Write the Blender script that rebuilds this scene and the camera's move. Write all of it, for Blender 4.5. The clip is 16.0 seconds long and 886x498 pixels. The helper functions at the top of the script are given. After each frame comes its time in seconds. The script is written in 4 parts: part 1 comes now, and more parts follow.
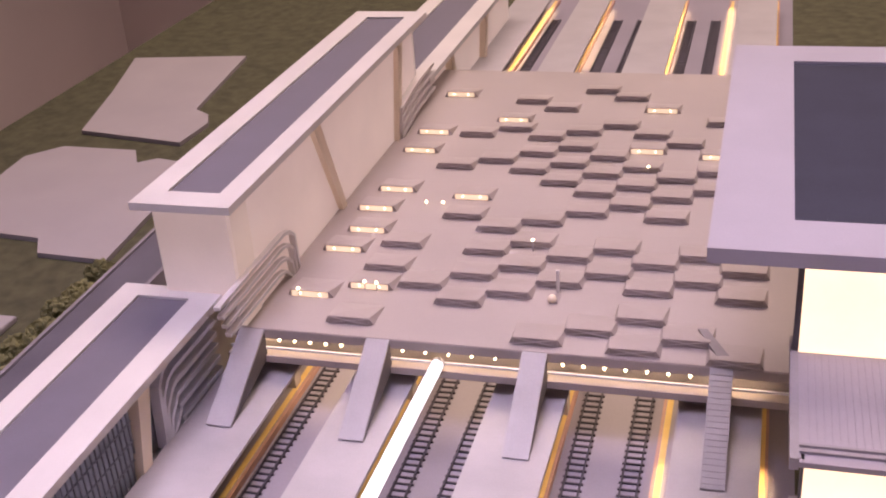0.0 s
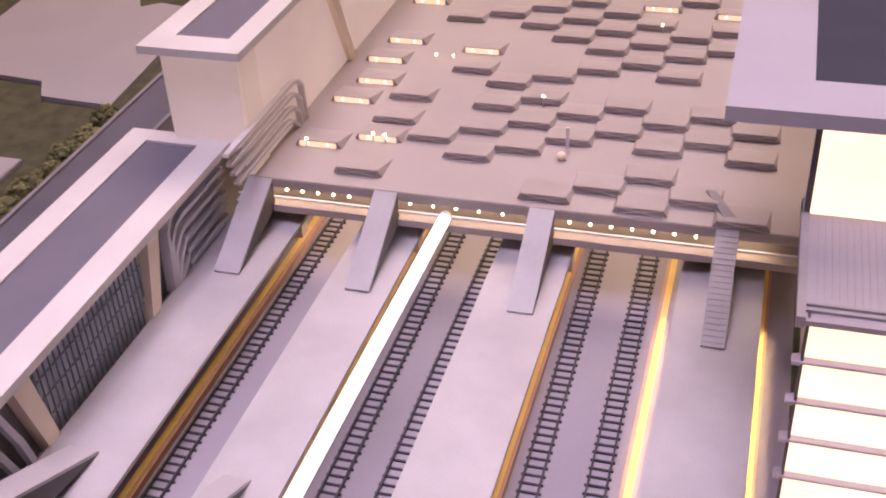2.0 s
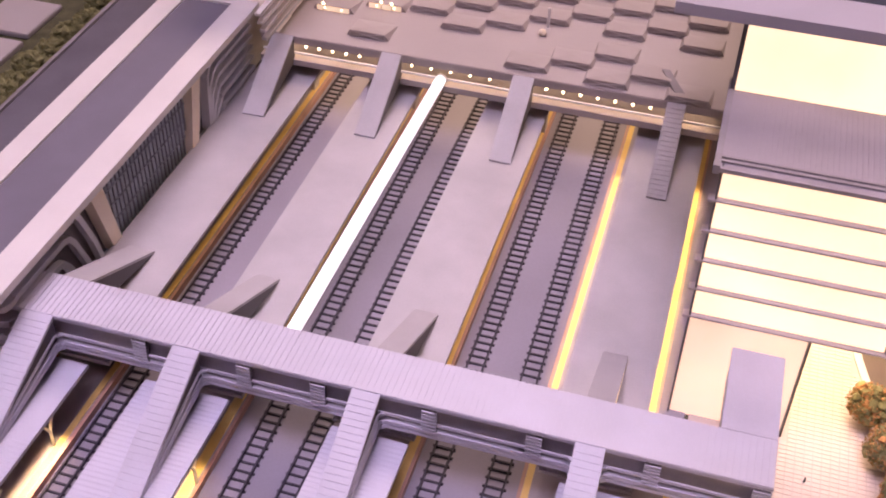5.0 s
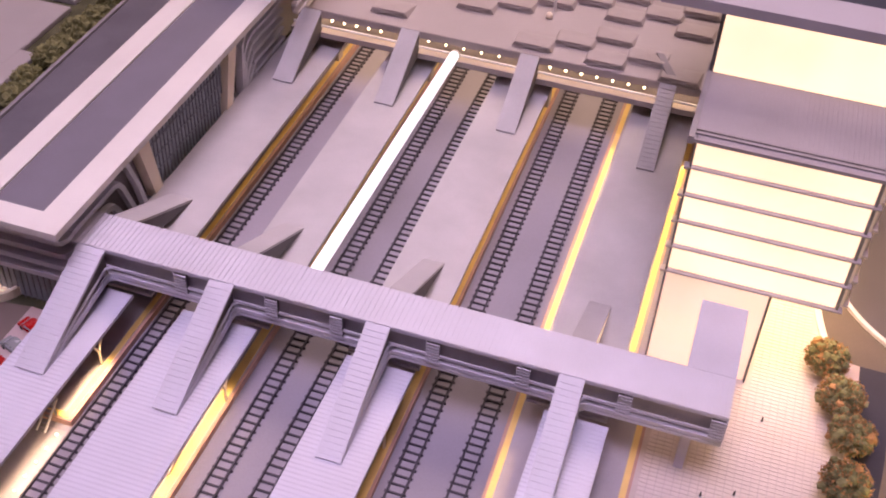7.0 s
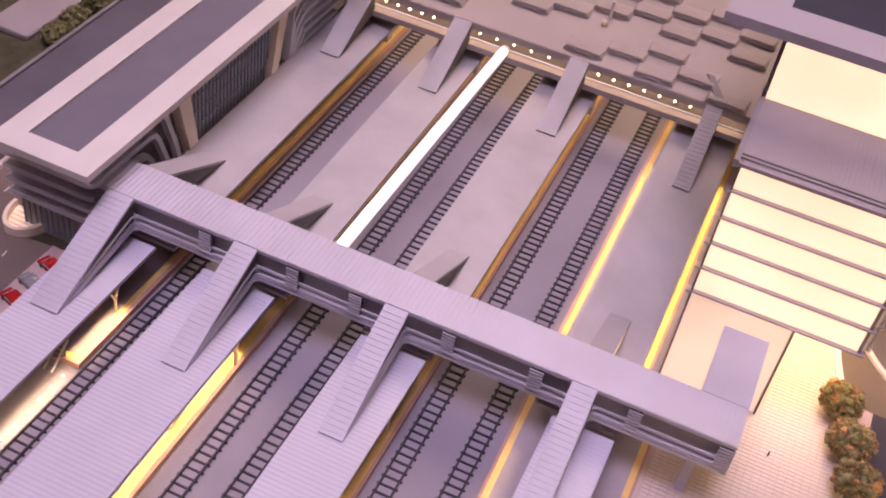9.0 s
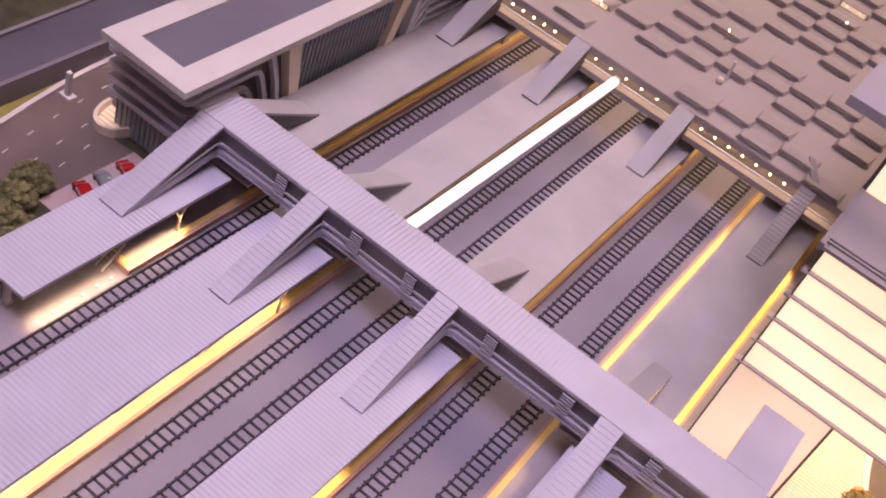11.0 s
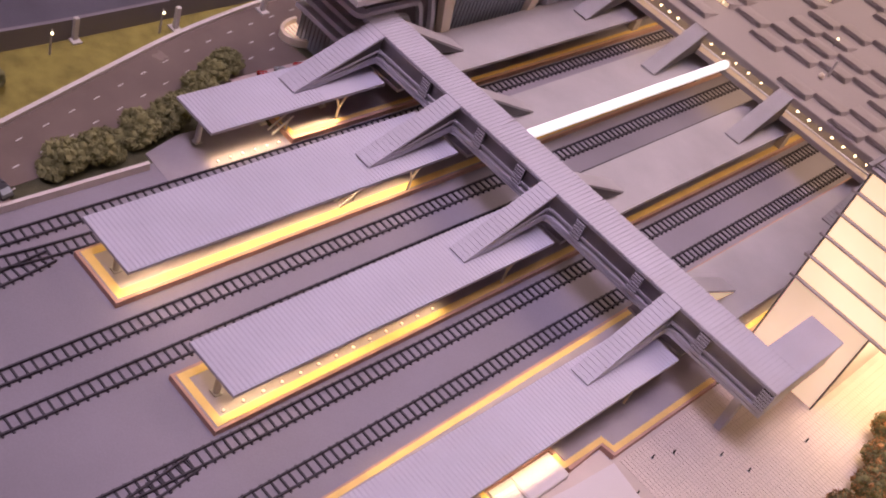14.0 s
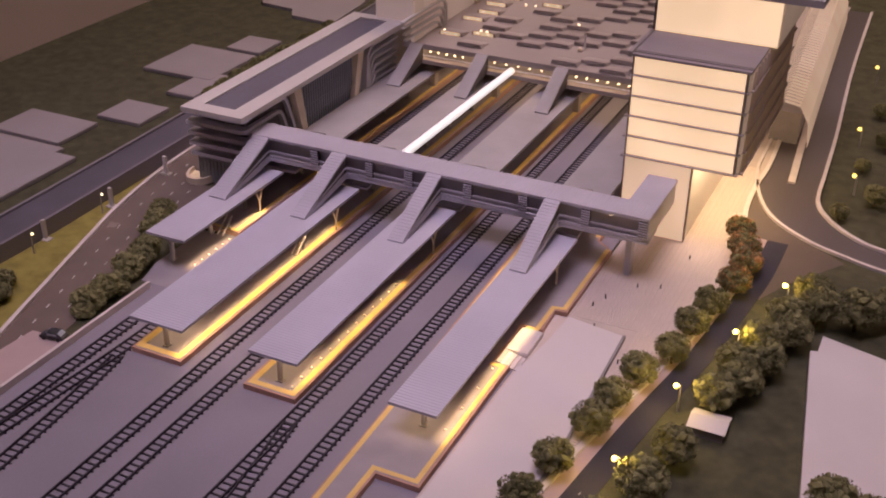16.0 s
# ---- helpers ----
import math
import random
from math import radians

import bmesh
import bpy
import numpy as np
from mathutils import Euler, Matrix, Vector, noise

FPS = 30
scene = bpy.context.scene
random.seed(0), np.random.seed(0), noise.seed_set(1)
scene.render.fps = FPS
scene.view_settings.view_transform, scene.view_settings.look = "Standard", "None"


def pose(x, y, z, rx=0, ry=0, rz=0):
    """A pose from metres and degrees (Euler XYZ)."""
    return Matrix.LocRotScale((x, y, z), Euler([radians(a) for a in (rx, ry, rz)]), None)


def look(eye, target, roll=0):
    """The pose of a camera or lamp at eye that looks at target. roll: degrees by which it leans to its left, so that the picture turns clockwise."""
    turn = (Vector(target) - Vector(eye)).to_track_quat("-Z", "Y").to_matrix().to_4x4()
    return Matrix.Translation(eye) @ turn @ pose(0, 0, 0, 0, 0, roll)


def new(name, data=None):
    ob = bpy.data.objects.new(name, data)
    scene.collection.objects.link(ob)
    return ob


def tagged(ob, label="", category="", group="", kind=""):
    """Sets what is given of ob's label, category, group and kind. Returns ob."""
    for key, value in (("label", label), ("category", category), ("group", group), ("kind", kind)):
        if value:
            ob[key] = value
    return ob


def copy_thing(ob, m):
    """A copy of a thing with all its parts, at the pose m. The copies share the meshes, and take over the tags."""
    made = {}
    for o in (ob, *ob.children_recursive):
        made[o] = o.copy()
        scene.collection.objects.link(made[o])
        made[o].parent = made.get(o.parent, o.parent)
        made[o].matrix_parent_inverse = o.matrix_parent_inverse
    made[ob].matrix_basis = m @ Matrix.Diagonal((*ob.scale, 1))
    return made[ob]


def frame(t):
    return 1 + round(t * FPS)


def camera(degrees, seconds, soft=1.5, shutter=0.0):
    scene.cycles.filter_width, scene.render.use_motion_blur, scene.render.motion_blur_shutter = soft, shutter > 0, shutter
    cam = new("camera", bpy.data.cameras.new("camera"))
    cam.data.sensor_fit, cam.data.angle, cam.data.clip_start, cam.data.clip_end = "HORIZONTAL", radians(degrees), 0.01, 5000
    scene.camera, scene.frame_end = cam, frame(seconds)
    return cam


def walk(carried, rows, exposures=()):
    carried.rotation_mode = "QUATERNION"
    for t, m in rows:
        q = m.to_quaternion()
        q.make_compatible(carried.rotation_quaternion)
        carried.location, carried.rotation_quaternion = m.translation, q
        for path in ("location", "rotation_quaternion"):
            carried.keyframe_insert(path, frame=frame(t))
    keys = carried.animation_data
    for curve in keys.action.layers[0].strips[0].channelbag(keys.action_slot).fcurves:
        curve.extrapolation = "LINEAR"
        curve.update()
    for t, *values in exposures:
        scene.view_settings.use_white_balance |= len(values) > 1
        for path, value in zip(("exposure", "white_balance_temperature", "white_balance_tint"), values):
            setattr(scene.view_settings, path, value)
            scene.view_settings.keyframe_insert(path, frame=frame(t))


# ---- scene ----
# ---------------------------------------------------------------- camera
cam = camera(42.9, 16.0, soft=2.0)
PATH = [
    (0, (0.11373, 0.04062, 0.45811), (-0.01891, 0.46641, 0.23202), -4.45),
    (0.5, (0.11185, 0.04176, 0.45555), (-0.01588, 0.45917, 0.21171), -4.01),
    (1, (0.11056, 0.04082, 0.45530), (-0.01481, 0.45052, 0.19757), -3.43),
    (1.5, (0.10914, 0.03931, 0.45462), (-0.01584, 0.44121, 0.18471), -3.14),
    (2, (0.10769, 0.03767, 0.45540), (-0.01881, 0.43223, 0.17556), -3.06),
    (2.5, (0.10505, 0.03766, 0.45428), (-0.02052, 0.42545, 0.16470), -2.73),
    (3, (0.10648, 0.02204, 0.46395), (-0.01473, 0.40134, 0.16155), -2.17),
    (3.5, (0.10703, -0.00122, 0.47563), (-0.00730, 0.37070, 0.16162), -0.95),
    (4, (0.10854, -0.02097, 0.48629), (0.00062, 0.34739, 0.16588), 0.22),
    (6.5, (0.14821, -0.16307, 0.57233), (0.04522, 0.19968, 0.24399), 2.82),
    (7, (0.14826, -0.16165, 0.56949), (0.04439, 0.19806, 0.23811), 3.35),
    (7.5, (0.14716, -0.16035, 0.56876), (0.04270, 0.19670, 0.23468), 3.84),
    (8, (0.14633, -0.16237, 0.56770), (0.04098, 0.19590, 0.23522), 5.11),
    (8.5, (0.14555, -0.16395, 0.56603), (0.03738, 0.19498, 0.23516), 7.17),
    (9, (0.14032, -0.16311, 0.56186), (0.03106, 0.19350, 0.22886), 10.12),
    (11.5, (0.13474, -0.17392, 0.54917), (0.00089, 0.17356, 0.21549), 26.73),
    (12, (0.13176, -0.17665, 0.54852), (-0.00209, 0.16675, 0.21064), 31.25),
    (12.5, (0.12857, -0.18343, 0.54381), (-0.00836, 0.15642, 0.20358), 35.05),
    (13, (0.14844, -0.19796, 0.54316), (0.00481, 0.13674, 0.20059), 33.96),
    (13.5, (0.21559, -0.23376, 0.55807), (0.03644, 0.08868, 0.22053), 27.71),
    (14, (0.27875, -0.30724, 0.55326), (0.08356, 0.01778, 0.22729), 23.62),
    (14.5, (0.32371, -0.36631, 0.55504), (0.11427, -0.03682, 0.24268), 15.77),
    (15, (0.34944, -0.43416, 0.54094), (0.13934, -0.08689, 0.24894), 7.06),
    (15.5, (0.37679, -0.50711, 0.53468), (0.18032, -0.13362, 0.26654), 2.70),
    (16, (0.41539, -0.60283, 0.54279), (0.22830, -0.20838, 0.29906), 0.71),
]
walk(cam, [(t, look(eye, target, roll)) for t, eye, target, roll in PATH],
     exposures=[(0.0, 0.40, 6400, 10), (1.5, 0.44, 6450, 10), (3.0, 0.40, 6450, 10), (4.2, 0.25, 6550, 13), (6.3, 0.18, 6600, 15), (7.7, 0.16, 6600, 15), (8.0, 0.01, 6800, 16), (12.0, -0.05, 6700, 12),
                (13.5, -0.15, 6850, 12), (14.5, -0.28, 6950, 12), (15.2, -0.44, 7050, 12), (16.0, -0.58, 7150, 10)])

# ---------------------------------------------------------------- light
world = bpy.data.worlds.new("hall_light")
scene.world = world
world.use_nodes = True
world.node_tree.nodes["Background"].inputs[0].default_value = (0.66, 0.50, 0.66, 1)
world.node_tree.nodes["Background"].inputs[1].default_value = 0.74

CM = 0.01  # everything below is written in centimetres of the tabletop model


def area_lamp(name, eye, target, sx, sy, watts, colour, spread=180):
    data = bpy.data.lights.new(name, "AREA")
    data.shape, data.size, data.size_y = "RECTANGLE", sx * CM, sy * CM
    data.energy, data.color, data.spread = watts, colour, radians(spread)
    ob = new(name, data)
    ob.matrix_world = look(Vector(eye) * CM, Vector(target) * CM)
    return ob


area_lamp("ceiling_panel_light", (-6, -22, 225), (0, 26, 0), 120, 110, 4.7, (0.90, 0.745, 1.0), 44)
area_lamp("ceiling_panel_light", (2, 190, 225), (-2, 132, 0), 190, 150, 25, (1.0, 0.75, 0.64), 100)
area_lamp("soffit_light", (22.6, 52, 7.5), (22.6, 52, 0), 3.5, 22, 0.33, (1.0, 0.72, 0.43))

ROOF_Z = 2.9    # top of the platform canopies

# warm light strips under the canopy edges
for x, ya, yb, w in ((-20.4, 21.4, 26.5, 0.13), (-20.4, 14, 20.5, 0.07), (-11.95, 1.0, 27, 0.4), (-0.75, 1.0, 20, 0.2), (12.75, 0.5, 18.5, 0.22), (7.0, 6, 29, 0.07), (12.75, 37, 63, 0.24), (6.55, 38, 63, 0.14), (-0.3, 37, 63, 0.03), (-11.2, 37, 63, 0.03), (-20.0, 37, 63, 0.03), (-19.9, 123, 170, 0.5), (-11.0, 123, 170, 0.5), (-0.2, 123, 170, 0.5), (6.3, 123, 170, 0.5)):
    area_lamp("canopy_strip_light", (x, (ya + yb) / 2, ROOF_Z - 0.35), (x, (ya + yb) / 2, 0), 0.3, yb - ya, 0.095 * w, (1.0, 0.70, 0.38), 42)
# Added fill past the canopy edge, imitating the strip's spill on the trackbed.
area_lamp("canopy_strip_light", (-10.9, 14, ROOF_Z - 0.4), (-10.9, 14, 0), 0.3, 26, 0.02, (1.0, 0.74, 0.50), 150)

for x, y, w in ((-13.8, 3.4, 4.0), (-2.6, 3.4, 3.8), (10.7, 2.2, 3.2)):
    area_lamp("canopy_end_light", (x, y, ROOF_Z - 0.4), (x, y, 0), w, 5.0, 0.014, (1.0, 0.74, 0.46), 165)
# Unseen fill lamps added to brighten the trackbed under the deck.
for x, sx in ((-17.6, 3.4), (-7.8, 5.4), (3.4, 6.6)):
    area_lamp("under_deck_fill_light", (x, 71.0, 2.6), (x, 71.0, -0.5), sx, 14, 0.045, (1.0, 0.72, 0.48))
area_lamp("deck_edge_light", (-5.3, 65.1, 5.7), (-5.3, 65.0, 4.5), 36, 0.5, 0.042, (1.0, 0.70, 0.42))


# ---------------------------------------------------------------- materials
def material(name, colour, rough=0.6, metal=0.0, vary=0.12, scale=60.0, bump=0.15, fine=900.0, glow=None, power=0.0, random_tone=0.0, spec=0.4):
    m = bpy.data.materials.new(name)
    m.use_nodes = True
    nt = m.node_tree
    n, l = nt.nodes, nt.links
    b = n["Principled BSDF"]
    big, small = n.new("ShaderNodeTexNoise"), n.new("ShaderNodeTexNoise")
    big.inputs["Scale"].default_value, small.inputs["Scale"].default_value = scale, fine
    big.inputs["Detail"].default_value, small.inputs["Detail"].default_value = 5, 3
    geo = n.new("ShaderNodeNewGeometry")
    l.new(geo.outputs["Position"], big.inputs["Vector"])
    l.new(geo.outputs["Position"], small.inputs["Vector"])
    mix = n.new("ShaderNodeMath")
    mix.operation = "MULTIPLY_ADD"
    mix.inputs[1].default_value = 0.35
    l.new(small.outputs["Fac"], mix.inputs[0])
    l.new(big.outputs["Fac"], mix.inputs[2])
    last = mix.outputs[0]
    if random_tone:
        info = n.new("ShaderNodeObjectInfo")
        add = n.new("ShaderNodeMath")
        add.operation = "MULTIPLY_ADD"
        add.inputs[1].default_value = random_tone
        l.new(info.outputs["Random"], add.inputs[0])
        l.new(last, add.inputs[2])
        last = add.outputs[0]
    ramp = n.new("ShaderNodeValToRGB")
    ramp.color_ramp.elements[0].position, ramp.color_ramp.elements[1].position = 0.35, 1.0 + random_tone
    dark = [max(0, c * (1 - vary * 1.3)) for c in colour]
    light = [min(1, c * (1 + vary)) for c in colour]
    ramp.color_ramp.elements[0].color, ramp.color_ramp.elements[1].color = (*dark, 1), (*light, 1)
    l.new(last, ramp.inputs["Fac"])
    l.new(ramp.outputs["Color"], b.inputs["Base Color"])
    rr = n.new("ShaderNodeMapRange")
    rr.inputs["To Min"].default_value, rr.inputs["To Max"].default_value = max(0.03, rough - 0.12), min(1, rough + 0.12)
    l.new(big.outputs["Fac"], rr.inputs["Value"])
    l.new(rr.outputs["Result"], b.inputs["Roughness"])
    b.inputs["Metallic"].default_value = metal
    b.inputs["Specular IOR Level"].default_value = spec
    if bump:
        bp = n.new("ShaderNodeBump")
        bp.inputs["Strength"].default_value, bp.inputs["Distance"].default_value = bump, 0.0006
        l.new(small.outputs["Fac"], bp.inputs["Height"])
        l.new(bp.outputs["Normal"], b.inputs["Normal"])
    if glow:
        b.inputs["Emission Color"].default_value = (*glow, 1)
        b.inputs["Emission Strength"].default_value = power
        if power < 1.5:
            er = n.new("ShaderNodeMapRange")
            er.inputs["From Min"].default_value, er.inputs["From Max"].default_value = 0.3, 0.7
            er.inputs["To Min"].default_value, er.inputs["To Max"].default_value = power * 0.86, power * 1.12
            l.new(big.outputs["Fac"], er.inputs["Value"])
            l.new(er.outputs["Result"], b.inputs["Emission Strength"])
    return m


WHITE = material("white_acrylic", (0.66, 0.615, 0.615), 0.5, vary=0.06, scale=25, bump=0.08)
CANOPY = material("canopy_white_plastic", (0.53, 0.505, 0.62), 0.45, vary=0.07, scale=18, bump=0.08)
CANOPY2 = material("canopy_cream_plastic", (0.43, 0.40, 0.43), 0.45, vary=0.13, scale=26, bump=0.08)
BRIDGE = material("bridge_white_plastic", (0.55, 0.52, 0.62), 0.5, vary=0.09, scale=22, bump=0.1)
RIMGREY = material("lilac_grey_card", (0.40, 0.365, 0.42), 0.6, vary=0.08, scale=20, bump=0.1)
DECK = material("deck_board", (0.40, 0.343, 0.33), 0.6, vary=0.07, scale=14, bump=0.1)
GREYROOF = material("grey_roof_card", (0.16, 0.145, 0.19), 0.6, vary=0.10, scale=30, bump=0.15)
DARKROOF = material("dark_roof_card", (0.055, 0.055, 0.075), 0.9, vary=0.12, scale=30, bump=0.1, spec=0.1)
GREYROOF2 = material("grey_terrace_card", (0.31, 0.27, 0.305), 0.6, vary=0.10, scale=30, bump=0.15)
# Also painted where shade falls: between pilaster ribs, in ramps, under the parapet.
DARK = material("dark_post_and_painted_shade", (0.12, 0.105, 0.115), 0.6, vary=0.15, bump=0.05)
# Darker than BRIDGE: the shade inside the bays is put into the grey.
INSIDE = material("bridge_inside_shade_grey", (0.40, 0.365, 0.42), 0.6, vary=0.15, bump=0.05)
# Grey for small parts and, on inner walls and recesses, for the shade there.
SLOT = material("grey_and_painted_shade", (0.27, 0.24, 0.26), 0.6, vary=0.15, bump=0.05)
BED = material("trackbed_board", (0.275, 0.245, 0.305), 0.6, vary=0.14, scale=9, bump=0.2)
RAILS = material("dark_rail_plastic", (0.055, 0.048, 0.064), 0.6, vary=0.2, random_tone=0.2, bump=0.05, spec=0.2)
PLATF = material("platform_floor", (0.36, 0.315, 0.35), 0.65, vary=0.12, scale=40, bump=0.2)
YELLOW = material("yellow_edge_paint", (0.80, 0.55, 0.20), 0.6, vary=0.10, scale=60)
REDEDGE = material("terracotta_edge", (0.50, 0.29, 0.24), 0.7, vary=0.15, scale=60)
CREAM = material("cream_column", (0.90, 0.77, 0.62), 0.5, vary=0.05, bump=0.05)
GLASSB = material("blue_grey_glazing", (0.34, 0.37, 0.44), 0.45, vary=0.15, scale=80, bump=0.0, spec=0.6)
MULL = material("mullion_grey", (0.30, 0.31, 0.36), 0.5, vary=0.08, bump=0.0)
FIN = material("fin_lilac_white", (0.68, 0.66, 0.74), 0.5, vary=0.06, bump=0.05)
TOWERFIN = material("fin_mauve_grey", (0.40, 0.345, 0.365), 0.5, vary=0.06, bump=0.05)
GRASS = material("flocked_grass", (0.088, 0.084, 0.05), 0.95, vary=0.4, scale=70, bump=0.9, fine=2500)
ASPHALT = material("model_road_black", (0.20, 0.152, 0.14), 0.22, vary=0.14, scale=25, bump=0.2)
LOOPROAD = material("loop_road_dark", (0.105, 0.085, 0.092), 0.5, vary=0.12, scale=25, bump=0.2)
ROADGREY = material("flyover_road", (0.12, 0.11, 0.145), 0.5, vary=0.2, scale=25, bump=0.2)
PAVE = material("plaza_tile", (0.62, 0.52, 0.49), 0.55, vary=0.06, random_tone=0.1, scale=50, bump=0.1)
GROUT = material("plaza_joint", (0.55, 0.46, 0.435), 0.8, vary=0.1)
SLAB = material("white_slab_board", (0.66, 0.60, 0.63), 0.6, vary=0.06, scale=12, bump=0.08)
PARAPET = material("grey_parapet", (0.24, 0.215, 0.25), 0.6, vary=0.1, scale=20)
FOAM = material("foam_block_white", (0.36, 0.32, 0.35), 0.8, vary=0.06, scale=15, bump=0.1)
KERB = material("kerb_white", (0.68, 0.60, 0.60), 0.7, vary=0.08)
LEAF = material("foliage_foam", (0.165, 0.155, 0.075), 0.95, vary=0.5, scale=120, bump=0.5, random_tone=0.3)
LEAF2 = material("foliage_autumn", (0.33, 0.17, 0.075), 0.95, vary=0.5, scale=120, bump=0.5, random_tone=0.3)
BARK = material("trunk_brown", (0.10, 0.06, 0.035), 0.9, vary=0.3)
FLOOR = material("hall_carpet", (0.58, 0.46, 0.44), 0.95, vary=0.25, scale=6, bump=0.4, fine=300)
WALLM = material("hall_wall_paint", (0.62, 0.56, 0.57), 0.8, vary=0.05, scale=3)
TIMBER = material("display_table_laminate", (0.20, 0.15, 0.13), 0.5, vary=0.15, scale=20)
METAL = material("grey_metal_post", (0.45, 0.42, 0.44), 0.4, 0.3, vary=0.1, bump=0.0)
REDCAR = material("red_car_paint", (0.45, 0.02, 0.02), 0.25, vary=0.05, bump=0.0)
SILVER = material("silver_car_paint", (0.45, 0.46, 0.48), 0.25, 0.4, vary=0.05, bump=0.0)
BLACK = material("black_rubber", (0.02, 0.02, 0.02), 0.6, vary=0.1, bump=0.0)
PINKP = material("parking_paving", (0.50, 0.37, 0.37), 0.7, vary=0.08, scale=30)
LINE = material("road_line_white", (0.70, 0.66, 0.66), 0.6, vary=0.1, bump=0.0)
RIBGREY = material("ribbed_side_wall", (0.60, 0.50, 0.47), 0.6, vary=0.1, scale=40)
GLOWP = material("backlit_panel", (0.50, 0.42, 0.34), 0.5, vary=0.10, scale=14, bump=0.0, glow=(1.0, 0.70, 0.49), power=1.28)
GLOWQ = material("backlit_lower_panel", (0.55, 0.46, 0.40), 0.5, vary=0.10, scale=14, bump=0.0, glow=(1.0, 0.68, 0.50), power=0.9)
# Both wall materials carry their brightness as emission; no lamp stands behind them.
GLOWW = material("glowing_pink_wall", (0.75, 0.66, 0.66), 0.5, vary=0.05, scale=12, bump=0.0, glow=(1.0, 0.72, 0.62), power=0.22)
GLOWT = material("glowing_side_wall", (0.62, 0.53, 0.51), 0.5, vary=0.06, scale=12, bump=0.0, glow=(1.0, 0.72, 0.60), power=0.24)
BULB = material("warm_bulb", (0.9, 0.8, 0.6), 0.4, vary=0.0, bump=0.0, glow=(1.0, 0.78, 0.48), power=6.0)
# Glows in lit skylights; on ramp inside and porch floor it paints light.
GLOWX = material("warm_glow_surface", (0.9, 0.75, 0.55), 0.5, vary=0.05, bump=0.0, glow=(1.0, 0.72, 0.50), power=0.52)
YBULB = material("yellow_street_bulb", (0.9, 0.8, 0.4), 0.4, vary=0.0, bump=0.0, glow=(1.0, 0.72, 0.14), power=5.0)
TUBE = material("white_light_tube", (0.9, 0.9, 0.95), 0.4, vary=0.0, bump=0.0, glow=(0.97, 0.93, 1.0), power=1.05)
HOODIN = material("skylight_shade_grey", (0.34, 0.29, 0.288), 0.6, vary=0.12, bump=0.05)


# ---------------------------------------------------------------- builders
def thing(name, at, label="", category="", group="", kind=""):
    ob = new(name)
    ob.empty_display_size = 0.01
    ob.location = Vector(at) * CM
    ob["at"] = list(at)
    return tagged(ob, label, category, group, kind)


def part(name, bm, mat, parent, label=""):
    """Links a bmesh, written in absolute centimetres, as one mesh object under a thing or a part."""
    at = Vector(parent["at"])
    for v in bm.verts:
        v.co = (v.co - at) * CM
    me = bpy.data.meshes.new(name)
    bm.to_mesh(me)
    bm.free()
    me.materials.append(mat)
    ob = new(name, me)
    ob.parent = parent
    ob["at"] = list(parent["at"])
    return tagged(ob, label)


def solid(name, bm, mat, label="", category="", kind="", group=""):
    """One mesh that is a thing of its own."""
    xs = [v.co.copy() for v in bm.verts]
    at = Vector((sum(c.x for c in xs) / len(xs), sum(c.y for c in xs) / len(xs), min(c.z for c in xs)))
    for v in bm.verts:
        v.co = (v.co - at) * CM
    me = bpy.data.meshes.new(name)
    bm.to_mesh(me)
    bm.free()
    me.materials.append(mat)
    ob = new(name, me)
    ob.location = at * CM
    ob["at"] = list(at)
    return tagged(ob, label, category, group, kind)


def box(bm, x0, x1, y0, y1, z0, z1, bevel=0.0):
    made = bmesh.ops.create_cube(bm, size=1.0)
    for v in made["verts"]:
        v.co = Vector((x0 + (v.co.x + 0.5) * (x1 - x0), y0 + (v.co.y + 0.5) * (y1 - y0), z0 + (v.co.z + 0.5) * (z1 - z0)))
    if bevel:
        edges = {e for v in made["verts"] for e in v.link_edges}
        bmesh.ops.bevel(bm, geom=list(edges), offset=bevel, segments=2, affect="EDGES")
    return bm


def boxes(*rows, bevel=0.0):
    bm = bmesh.new()
    for r in rows:
        box(bm, *r, bevel=bevel)
    return bm


def prism(bm, pts, z0, z1):
    """An upright prism over a plan outline (counter-clockwise)."""
    low = [bm.verts.new((x, y, z0)) for x, y in pts]
    top = [bm.verts.new((x, y, z1)) for x, y in pts]
    n = len(pts)
    bm.faces.new(top)
    bm.faces.new(low[::-1])
    for i in range(n):
        bm.faces.new((low[i], low[(i + 1) % n], top[(i + 1) % n], top[i]))
    return bm


def ribbon_yz(bm, x0, x1, pts, t):
    """A bent plate: a line in the yz plane, t thick downwards, from x0 to x1."""
    rings = []
    for i, (y, z) in enumerate(pts):
        a, b = pts[max(i - 1, 0)], pts[min(i + 1, len(pts) - 1)]
        d = Vector((b[0] - a[0], b[1] - a[1])).normalized()
        nx, nz = -d.y, d.x
        if nz < 0 or (abs(nz) < 1e-6 and nx < 0):
            nx, nz = -nx, -nz
        rings.append([bm.verts.new(c) for c in ((x0, y, z), (x1, y, z), (x1, y - nx * t, z - nz * t), (x0, y - nx * t, z - nz * t))])
    for a, b in zip(rings, rings[1:]):
        for k in range(4):
            bm.faces.new((a[k], a[(k + 1) % 4], b[(k + 1) % 4], b[k]))
    bm.faces.new(rings[0][::-1])
    bm.faces.new(rings[-1])
    bmesh.ops.recalc_face_normals(bm, faces=bm.faces)
    return bm


